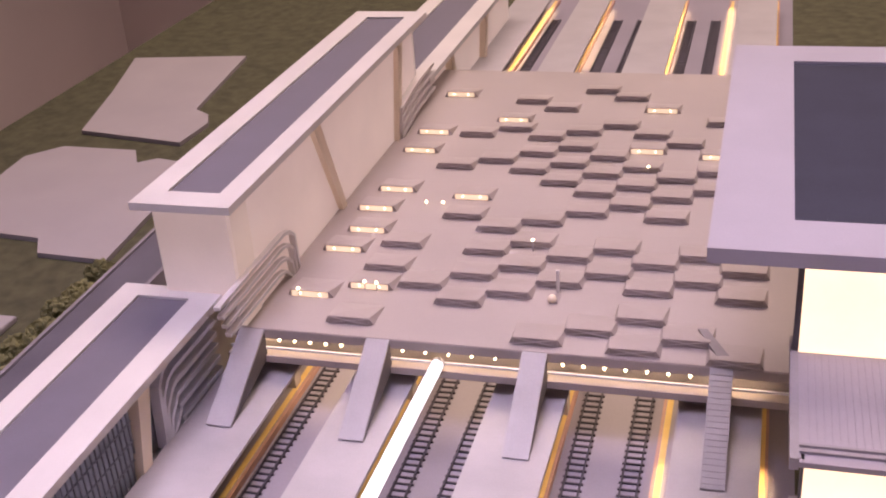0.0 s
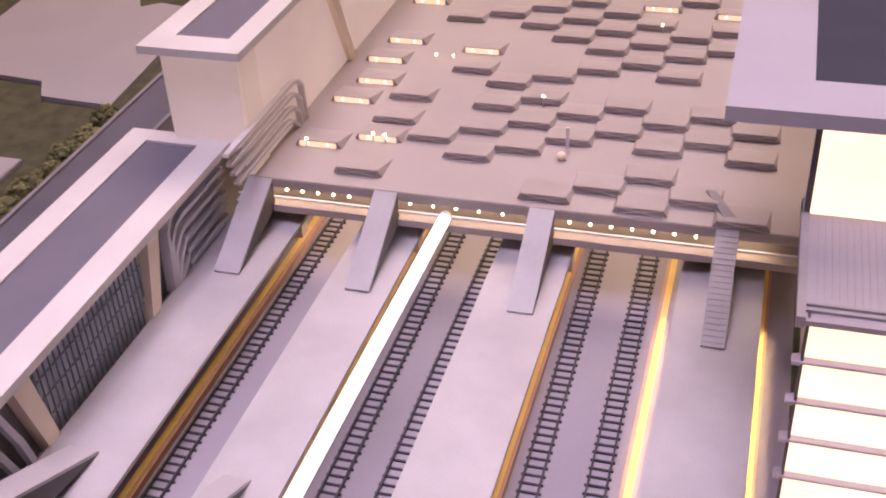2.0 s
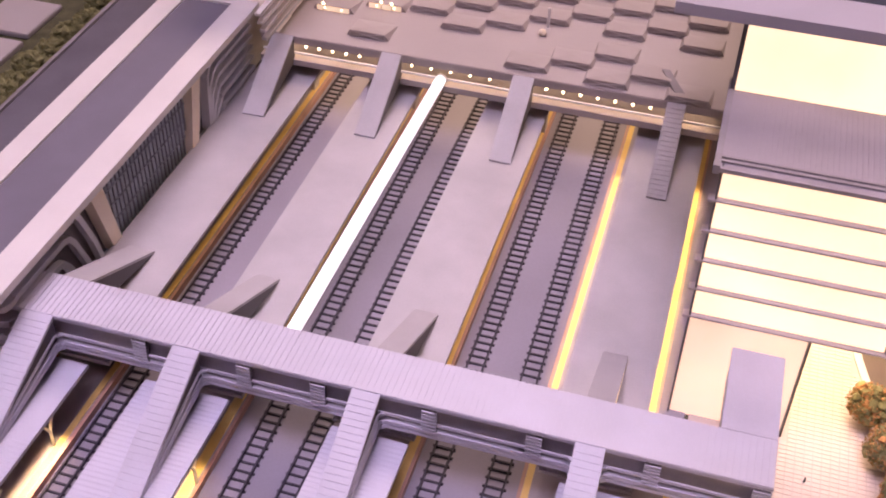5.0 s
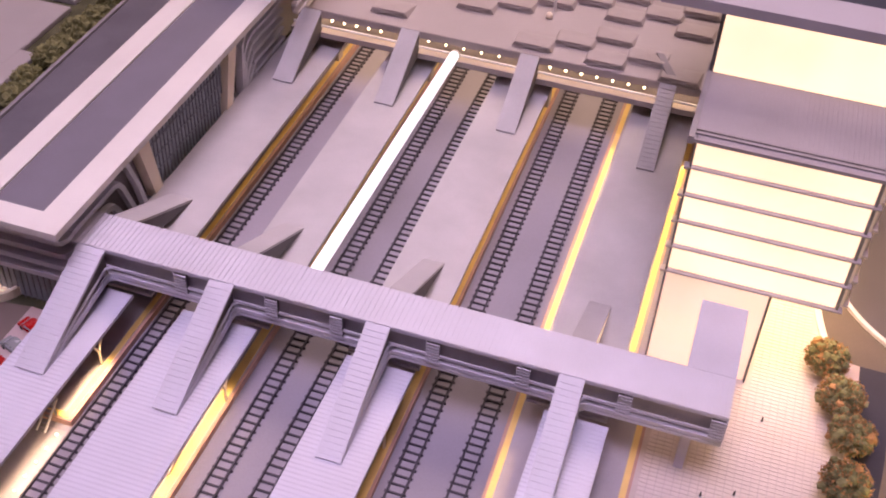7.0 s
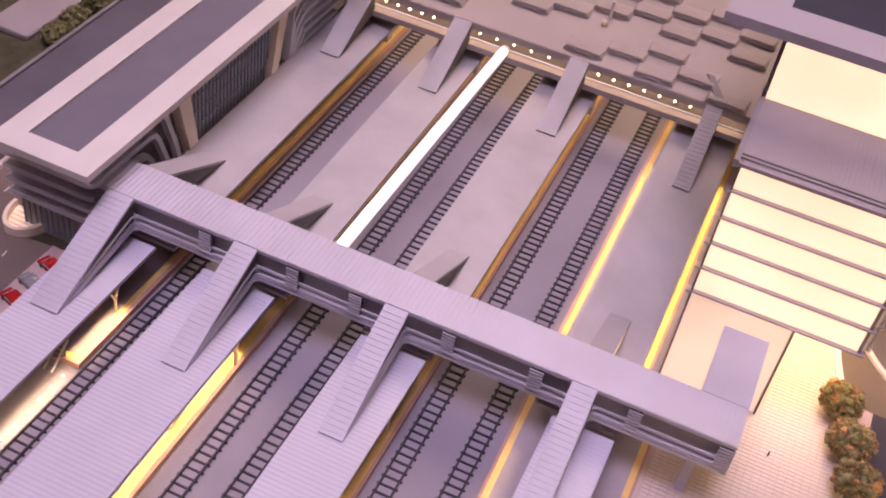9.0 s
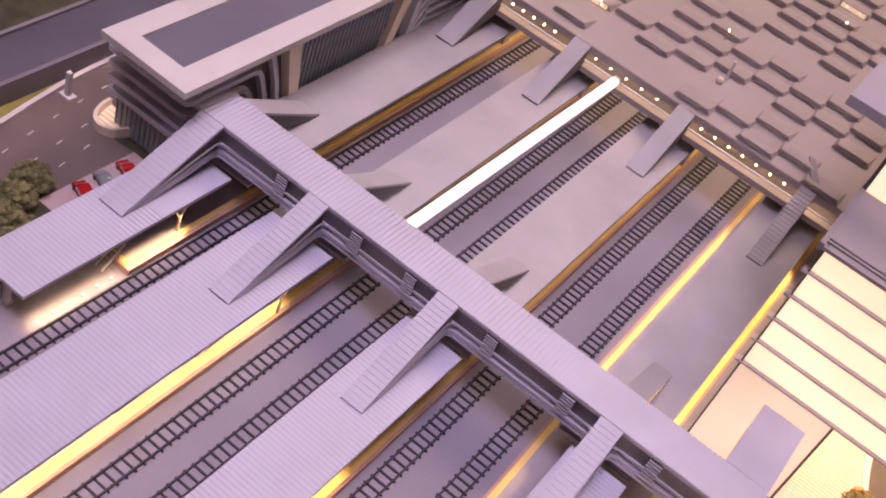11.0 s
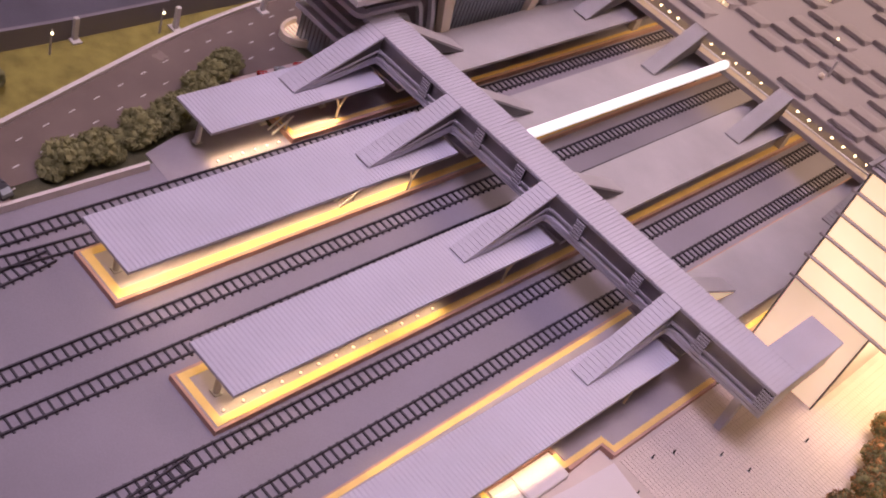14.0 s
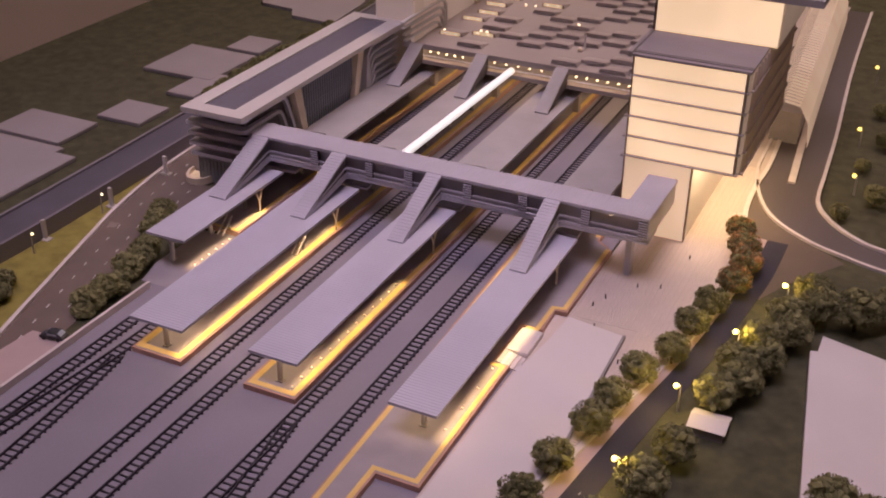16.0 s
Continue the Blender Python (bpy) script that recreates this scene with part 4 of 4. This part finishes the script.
massing("long low off-white massing block beyond the flyover", [(-60.1, -49.6, 29.1, 36.1), (-60.0, -48.0, 22.0, 28.4), (-59.7, -45.0, 7.7, 27.0)], -0.1)
massing("small off-white massing block beyond the flyover", [(-51.5, -44.9, 38.0, 44.0)], -0.1)
massing("off-white massing block beyond the flyover", [(-48.8, -44.4, 48.3, 56.9), (-57.3, -46.1, 54.2, 65.3)], -0.1)
massing("small pinkish white block beside the flyover", [(-52.1, -46.4, 66.4, 72.4)], -0.1)
solid("massing_block", prism(bmesh.new(), [(38.8, 2.5), (64.1, 2.1), (64.3, 20.9), (41.6, 26.6), (36.3, 28.0), (36.3, 25.4), (35.7, 25.2)], GROUND, 0.3), SLAB, "large plain white massing block on the lawn", "block", "", "plain massing blocks")
hut = thing("garden_hut", (30.4, 11.6, GROUND), "small white gabled garden hut on the lawn", "hut")
part("walls", boxes((29.1, 31.7, 10.6, 12.8, GROUND, 0.3)), FOAM, hut)
bm = bmesh.new()
r = [bm.verts.new(c) for c in ((28.9, 10.4, 0.28), (31.9, 10.4, 0.28), (31.9, 13.0, 0.28), (28.9, 13.0, 0.28), (28.9, 11.7, 0.75), (31.9, 11.7, 0.75))]
for f in ((0, 1, 5, 4), (2, 3, 4, 5), (0, 4, 3), (1, 2, 5), (3, 2, 1, 0)):
    bm.faces.new([r[k] for k in f])
part("roof", bm, SLAB, hut)


# ---------------------------------------------------------------- planting
def crown_mesh(rng, r, h, clumps, leaves):
    """A loose crown of small rough clumps and stray leaves, uneven in outline."""
    bm = bmesh.new()
    for _ in range(clumps):
        u, v = rng.uniform(-1, 1), rng.uniform(0, 2 * math.pi)
        s = math.sqrt(1 - u * u)
        d = rng.uniform(0.3, 1.05)
        c = Vector((s * math.cos(v) * r * d, s * math.sin(v) * r * d, h * 0.55 + u * h * 0.45 * d))
        made = bmesh.ops.create_icosphere(bm, subdivisions=1, radius=r * rng.uniform(0.15, 0.27), matrix=Matrix.Translation(c) @ Euler((rng.random() * 3, rng.random() * 3, 0)).to_matrix().to_4x4())
        for w in made["verts"]:
            w.co = c + (w.co - c) * rng.uniform(0.6, 1.35)
    for _ in range(leaves):
        u, v = rng.uniform(-0.8, 1), rng.uniform(0, 2 * math.pi)
        s, d = math.sqrt(max(0, 1 - u * u)), rng.uniform(0.85, 1.15)
        c = Vector((s * math.cos(v) * r * d, s * math.sin(v) * r * d, h * 0.55 + u * h * 0.45 * d))
        a, b = (Vector((rng.uniform(-1, 1), rng.uniform(-1, 1), rng.uniform(-1, 1))).normalized() * r * 0.09 for _ in range(2))
        bm.faces.new([bm.verts.new(c + q) for q in (a, b, -a)])
    return bm


def tree(seed, r, h, trunk, mat, label, name="tree"):
    rng = random.Random(seed)
    root = thing(name, (0, 0, 0), label, name, "trees along the road" if name == "tree" else "shrubs")
    if trunk:
        tb = rod(bmesh.new(), (0, 0, 0), (0.05, 0, trunk + h * 0.3), 0.16, 0.08, 7)
        for k in range(4):
            a = k * 1.6 + seed
            rod(tb, (0, 0, trunk * 0.8), (math.cos(a) * r * 0.6, math.sin(a) * r * 0.6, trunk + h * 0.45), 0.07, 0.03, 5)
        part("trunk", tb, BARK, root)
    cb = crown_mesh(rng, r, h, 130, 1100)
    for v in cb.verts:
        v.co.z += trunk
    part("crown", cb, LEAF, root)
    if mat is not LEAF:
        fb = crown_mesh(rng, r * 1.06, h * 1.05, 8, 620)
        for v in fb.verts:
            v.co.z += trunk
        part("autumn_leaves", fb, mat, root, "scattered orange leaves")
    return root


def plant(kinds, spots):
    used = set()
    for n, (x, y, s) in enumerate(spots):
        k = kinds[n % len(kinds)]
        m = pose(x * CM, y * CM, GROUND * CM, 0, 0, (n * 77) % 360) @ Matrix.Diagonal((s, s, s, 1))
        if k not in used:
            k.matrix_basis = m
            used.add(k)
        else:
            ob = copy_thing(k, pose(0, 0, 0))
            ob.matrix_basis = m


green = [tree(k, 1.75, 2.7, 0.7, LEAF, "rounded dark green foam tree beside the road") for k in range(3)]
autumn = [tree(20 + k, 1.7, 2.6, 0.6, LEAF2, "orange and green foam tree beside the plaza") for k in range(2)]
def more_green(spots, turn):
    for n, (x, y, s) in enumerate(spots):
        copy_thing(green[n % 3], pose(0, 0, 0)).matrix_basis = pose(x * CM, y * CM, GROUND * CM, 0, 0, (n * 77 + turn) % 360) @ Matrix.Diagonal((s, s, s, 1))


plant(green, [(19.9, -8.0, 0.78), (20.6, -3.2, 0.82), (21.3, 1.6, 0.82), (22.4, 7.0, 0.84), (22.8, 10.9, 0.80), (23.7, 15.1, 0.84), (25.3, 19.3, 0.80), (25.7, 23.9, 0.82), (26.45, 28.0, 0.84)])
more_green([(26.4, -3.9, 0.95), (28.0, 1.5, 1.0), (26.0, -8.5, 0.95), (29.0, 6.6, 0.9), (30.1, 14.3, 0.9), (31.5, 16.9, 0.95), (30.7, 19.4, 0.95), (32.7, 20.8, 0.9), (31.9, 23.6, 0.95), (33.9, 26.0, 0.9), (33.0, 28.5, 0.95), (35.1, 31.1, 1.0), (38.5, 31.5, 1.1), (34.4, 33.7, 0.95), (41.6, 33.6, 1.1), (40.5, 5.4, 1.0), (43.2, 5.0, 0.9), (44.9, 33.4, 1.2)], 40)
more_green([(33.9, 52.8, 0.55), (36.9, 57.9, 0.7), (34.5, 66.1, 0.5), (35.9, 74.2, 0.6), (34.3, 84.3, 0.55), (35.7, 92.4, 0.6), (38.9, 66.0, 0.65), (39.6, 80.2, 0.6), (42.2, 56.8, 0.6), (44.3, 72.0, 0.65), (41.6, 90.3, 0.6), (47.0, 63.0, 0.6), (46.5, 50.5, 0.7)], 95)
plant(autumn, [(27.4, 32.8, 0.84), (27.6, 36.9, 0.8), (26.7, 40.0, 0.84), (25.6, 43.4, 0.8)])
shrubs = [tree(40 + k, 1.5, 1.9, 0.0, LEAF, "low dark green foam shrub beside the track", "shrub") for k in range(3)]
plant(shrubs, [(-24.4, 4.2, 1.0), (-24.4, 6.5, 0.95), (-25.2, 10.8, 1.0), (-25.3, 12.4, 0.8), (-25.8, 13.7, 0.95), (-28.1, 17.9, 0.85), (-29.2, 20.1, 0.8), (-29.9, 21.9, 0.85), (-32.7, 1.5, 0.8), (-34.1, 3.3, 0.85), (-35.2, 0.9, 0.9), (-33.3, -1.9, 0.8),
               (-45.0, 57.5, 0.9), (-44.8, 59.6, 0.9), (-45.0, 62.6, 1.0), (-44.6, 65.4, 0.9), (-44.4, 68.1, 1.0), (-44.2, 71.2, 0.9), (-44.5, 74.2, 1.0), (-44.5, 77.3, 0.9), (-45.0, 81.4, 0.9), (-44.7, 53.9, 0.9), (-44.4, 50.9, 0.9)])


for n, (x, y, s) in enumerate(((-24.0, 2.9, 0.6), (-24.9, 5.3, 0.7), (-23.7, 7.6, 0.55), (-25.4, 8.2, 0.6), (-24.7, 9.6, 0.7), (-26.2, 12.1, 0.55), (-26.8, 15.4, 0.7), (-27.4, 16.6, 0.6), (-28.9, 18.9, 0.6), (-29.9, 20.8, 0.55), (-27.2, 18.9, 0.5), (-34.4, 1.7, 0.6))):
    copy_thing(shrubs[n % 3], pose(0, 0, 0)).matrix_basis = pose(x * CM, y * CM, GROUND * CM, 0, 0, n * 61) @ Matrix.Diagonal((s * 1.25, s, s * 0.85, 1))


# ---------------------------------------------------------------- lamps, pillars, cars
def street_lamp(x, y, h, reach, label, bulb=YBULB, r=0.23):
    root = thing("street_lamp", (x, y, GROUND), label, "street lamp", "street lamps")
    part("pole", rod(bmesh.new(), (x, y, GROUND), (x, y, GROUND + h), 0.09, 0.05, 8), METAL, root)
    part("arm", rod(bmesh.new(), (x, y, GROUND + h), (x + reach, y - 0.2, GROUND + h + 0.1), 0.05, sides=6), METAL, root)
    part("lamp_head", ball(bmesh.new(), (x + reach, y - 0.25, GROUND + h), r, 2), bulb, root, "glowing lamp head")
    return root


for x, y, h in ((32.3, 32.4, 2.6), (30.0, 22.8, 2.6), (27.6, 13.0, 2.6), (26.0, 2.4, 2.6), (40.5, 2.6, 2.6), (33.2, 73.2, 2.6), (32.3, 96.5, 2.6), (34.5, 59.9, 2.4), (22.1, -10.5, 2.6)):
    street_lamp(x, y, h, -0.3, "thin street lamp with a yellow glowing head")
for x, y in ((-36.1, 9.6), (-35.9, 19.4), (-35.7, 1.3)):
    street_lamp(x, y, 2.4, 0.5, "thin street lamp with a small warm head", BULB, 0.12)
for x, y in ((-35.9, 30.1), (-36.0, 21.0), (-37.1, 12.3)):
    pil = thing("road_pillar", (x, y, GROUND), "white square pillar on a flat base beside the road", "pillar", "road pillars")
    part("base_plate", boxes((x - 0.55, x + 0.55, y - 0.4, y + 0.4, GROUND, GROUND + 0.15)), WHITE, pil)
    part("shaft", boxes((x - 0.2, x + 0.2, y - 0.2, y + 0.2, GROUND + 0.15, 1.6), bevel=0.03), WHITE, pil)


DARKCAR = material("dark_car_paint", (0.05, 0.05, 0.06), 0.3, vary=0.1, bump=0.0)


def car(x, y, turn, paint, label):
    root = thing("car", (0, 0, 0), label, "car", "parked cars")
    bm = bmesh.new()
    prof = [(-1.15, 0.12), (1.15, 0.12), (1.15, 0.38), (0.7, 0.46), (0.35, 0.78), (-0.65, 0.78), (-1.05, 0.48), (-1.15, 0.42)]
    a = [bm.verts.new((-0.46, y_, z_)) for y_, z_ in prof]
    b = [bm.verts.new((0.46, y_, z_)) for y_, z_ in prof]
    bm.faces.new(a), bm.faces.new(b[::-1])
    for k in range(len(prof)):
        bm.faces.new((a[k], b[k], b[(k + 1) % len(prof)], a[(k + 1) % len(prof)]))
    bmesh.ops.recalc_face_normals(bm, faces=bm.faces)
    bmesh.ops.bevel(bm, geom=bm.edges[:], offset=0.05, segments=2, affect="EDGES")
    part("body", bm, paint, root)
    part("windscreen", ribbon_yz(bmesh.new(), -0.38, 0.38, [(0.70, 0.48), (0.38, 0.79)], -0.02), GLASSB, root, "dark windscreen")
    part("rear_window", ribbon_yz(bmesh.new(), -0.38, 0.38, [(-1.0, 0.53), (-0.68, 0.79)], -0.02), GLASSB, root)
    for sx in (-0.44, 0.44):
        part("side_window", boxes((sx - 0.035, sx + 0.035, -0.6, 0.32, 0.5, 0.72)), GLASSB, root)
        for sy in (-0.7, 0.7):
            part("wheel", rod(bmesh.new(), (sx - 0.06, sy, 0.17), (sx + 0.06, sy, 0.17), 0.17, sides=12), BLACK, root)
    root.matrix_basis = pose(x * CM, y * CM, (GROUND + 0.08) * CM, 0, 0, turn)
    return root


car(-27.2, 24.0, 70, REDCAR, "small red car parked by the terminal")
car(-27.2, 25.8, 70, SILVER, "small silver car parked by the terminal")
car(-27.1, 27.8, 70, REDCAR, "small red car parked by the terminal")
car(-23.8, -1.1, 100, DARKCAR, "dark grey car parked on the pink strip")

porch = thing("entrance_porch", (-31.7, 30.0, GROUND), "curved cream lit entrance porch of the terminal", "porch")
arc = [math.pi + k * math.pi / 14 for k in range(15)]
part("ring_wall", path_strip(bmesh.new(), [(-31.7 + 1.7 * math.cos(a), 31.9 + 2.6 * math.sin(a)) for a in arc], 0.3, GROUND, 0.15), CREAM, porch, "low curved cream wall")
# Light on the porch floor is put in as surface glow.
part("lit_floor", prism(bmesh.new(), [(-31.7 + 1.5 * math.cos(a), 31.9 + 2.4 * math.sin(a)) for a in arc], GROUND, -0.35), GLOWX, porch, "floor with its light put in as glow")
for k in range(5):
    part("step", boxes((-33.0, -30.4, 30.0 + k * 0.42, 30.15 + k * 0.42, -0.35, -0.27)), CREAM, porch)

# ribbed curved roof behind the tower, its brightness put in as material glow
ARCADE = material("glowing_ribbed_shell", (0.75, 0.66, 0.60), 0.5, vary=0.08, scale=20, bump=0.05, glow=(1.0, 0.72, 0.56), power=0.32)
rib = thing("ribbed_arcade", (25, 95, GROUND), "pale ribbed curved arcade roof behind the tower", "arcade")
for k in range(49):
    y = 70 + k * 1.1
    lean = -0.06 * (y - 75)
    bm = bmesh.new()
    rings = [[bm.verts.new((x + lean, yy, z)) for yy in (y, y + 0.92)] for x, z in ((21.4, 0.6), (22.2, 3.6), (23.8, 4.9), (25.8, 4.6), (27.0, 2.6), (27.3, -0.4))]
    for a, b in zip(rings, rings[1:]):
        bm.faces.new((a[0], a[1], b[1], b[0]))
    bmesh.ops.solidify(bm, geom=bm.faces[:], thickness=0.2)
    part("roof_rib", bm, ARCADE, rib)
part("inner_wall", prism(bmesh.new(), [(22.9, 71), (26.3, 71), (23.4, 122), (20.0, 122)], GROUND, 3.4), SLOT, rib, "inner wall in painted shade grey")

SPOT = material("light_pool_bead", (0.9, 0.8, 0.7), 0.4, vary=0.0, bump=0.0, glow=(1.0, 0.72, 0.46), power=3.0)
# small glowing beads that imitate light pools along the platform edges
SPOTS = [(-20.5, 14.6 + 1.15 * k, -0.42) for k in range(6)] + [(-1.05, 1.4 + 1.5 * k, 0.05) for k in range(13)] + [(12.4, 2.0 + 3.0 * k, 0.03) for k in range(4)]
for x, y, z in SPOTS:
    spot = thing("floor_spot", (x, y, z - 0.05), "tiny glowing bead standing in for a light pool", "lamp", "floor spots")
    part("pool_bead", ball(bmesh.new(), (x, y, z), 0.09, 1), SPOT, spot)
    part("ring", rod(bmesh.new(), (x, y, z - 0.06), (x, y, z + 0.02), 0.15, sides=10), METAL, spot)

# small lamps under and inside the footbridge
for x, y, z in ((15.6, 30.95, 6.0),):
    lamp = thing("bridge_lamp", (x, y, z), "small warm lamp hung at the footbridge", "lamp", "bridge lamps")
    part("bulb", ball(bmesh.new(), (x, y, z), 0.13, 2), BULB, lamp)
    part("hanger", rod(bmesh.new(), (x, y, z + 0.1), (x, y, 6.25 if z > 4 else 3.95), 0.04, sides=6), METAL, lamp)

# tiny dark bollards on the plaza
for x, y in ((17.0, 26.7), (17.7, 21.5), (19.1, 29.9), (21.1, 30.7), (22.1, 37.4), (16.4, 24.9), (21.3, 17.1)):
    bol = thing("bollard", (x, y, GROUND + 0.1), "tiny dark bollard standing on the plaza", "bollard", "plaza bollards")
    part("shaft", rod(bmesh.new(), (x, y, GROUND + 0.1), (x, y, GROUND + 0.55), 0.07, 0.05, 8), BLACK, bol)
    part("foot", rod(bmesh.new(), (x, y, GROUND + 0.1), (x, y, GROUND + 0.17), 0.13, sides=8), METAL, bol)


# single tiles of the plaza, the joints left open between them
TILE_W, TILE_D = 0.52, 0.34
tile_bm = boxes((-TILE_W / 2 + 0.03, TILE_W / 2 - 0.03, -TILE_D / 2 + 0.025, TILE_D / 2 - 0.025, 0, 0.035))
for v in tile_bm.verts:
    v.co *= CM
TILE = bpy.data.meshes.new("tile")
tile_bm.to_mesh(TILE)
tile_bm.free()
TILE.materials.append(PAVE)


def kerb_x(y):
    for (xa, ya), (xb, yb) in zip(right_kerb, right_kerb[1:]):
        if ya <= y <= yb:
            return xa + (xb - xa) * (y - ya) / (yb - ya)
    return 24.0


plaza_ob = bpy.data.objects["plaza"]
verts, faces, near = [], [], 0
y = -14.0
while y < 62:
    x = 15.5 if y > 22.4 else 21.6
    while x < kerb_x(y) - 0.5:
        free = not (y > 40.2 and x < 20.8)
        if free and 33.6 < y < 40.2 and x > 19.6 and near < 300:
            ob = new("tile", TILE)
            ob.parent = plaza_ob
            ob.location = (Vector((x, y, GROUND + 0.1)) - Vector(plaza_ob["at"])) * CM
            near += 1
        elif free:
            n = len(verts)
            for dz in (0, 0.035):
                verts += [((x + sx * (TILE_W / 2 - 0.03)) * CM, (y + sy * (TILE_D / 2 - 0.025)) * CM, (GROUND + 0.1 + dz) * CM) for sx, sy in ((-1, -1), (1, -1), (1, 1), (-1, 1))]
            faces += [(n + 4, n + 5, n + 6, n + 7)] + [(n + k, n + (k + 1) % 4, n + 4 + (k + 1) % 4, n + 4 + k) for k in range(4)]
        x += TILE_W
    y += TILE_D
me = bpy.data.meshes.new("plaza_tiling")
me.from_pydata(verts, [], faces)
me.materials.append(PAVE)
tagged(new("plaza_tiling", me), "small warm beige plaza tiles with open joints", "paving", "", "stuff")

for x, y in ((32.0, 31.8), (29.7, 22.3), (27.3, 12.5), (25.7, 1.9)):
    data = bpy.data.lights.new("street_glow", "POINT")
    data.energy, data.color, data.shadow_soft_size = 0.08, (1.0, 0.72, 0.2), 0.003
    new("street_glow", data).location = (x * CM, y * CM, (GROUND + 2.95) * CM)

# Point lamps added at the floor to spread the imitated light pools.
for k in range(6):
    data = bpy.data.lights.new("light_pool_glow", "POINT")
    data.energy, data.color, data.shadow_soft_size = 0.0021, (1.0, 0.74, 0.50), 0.002
    new("light_pool_glow", data).location = (-20.5 * CM, (14.6 + 1.15 * k) * CM, -0.05 * CM)


# small white stair flights that rise from the platforms under the canopies
for x, y in ((-21.2, 20.7), (-12.4, 20.5)):
    flight = thing("platform_stair", (x, y, 0), "tiny white stair flight rising from the platform", "stairs")
    for sx in (-0.3, 0.3):
        part("stringer", sloped(x + sx, y - 0.9, 0.25, y + 0.9, 1.6, 0.15, 0.05), WHITE, flight, "white sloping side")
    for k in range(7):
        part("tread", boxes((x - 0.21, x + 0.21, y - 0.8 + k * 0.25, y - 0.6 + k * 0.25, 0.12 + k * 0.18, 0.17 + k * 0.18)), SLOT, flight)
    part("post", rod(bmesh.new(), (x, y + 0.8, 0), (x, y + 0.8, 1.3), 0.07, sides=8), METAL, flight)
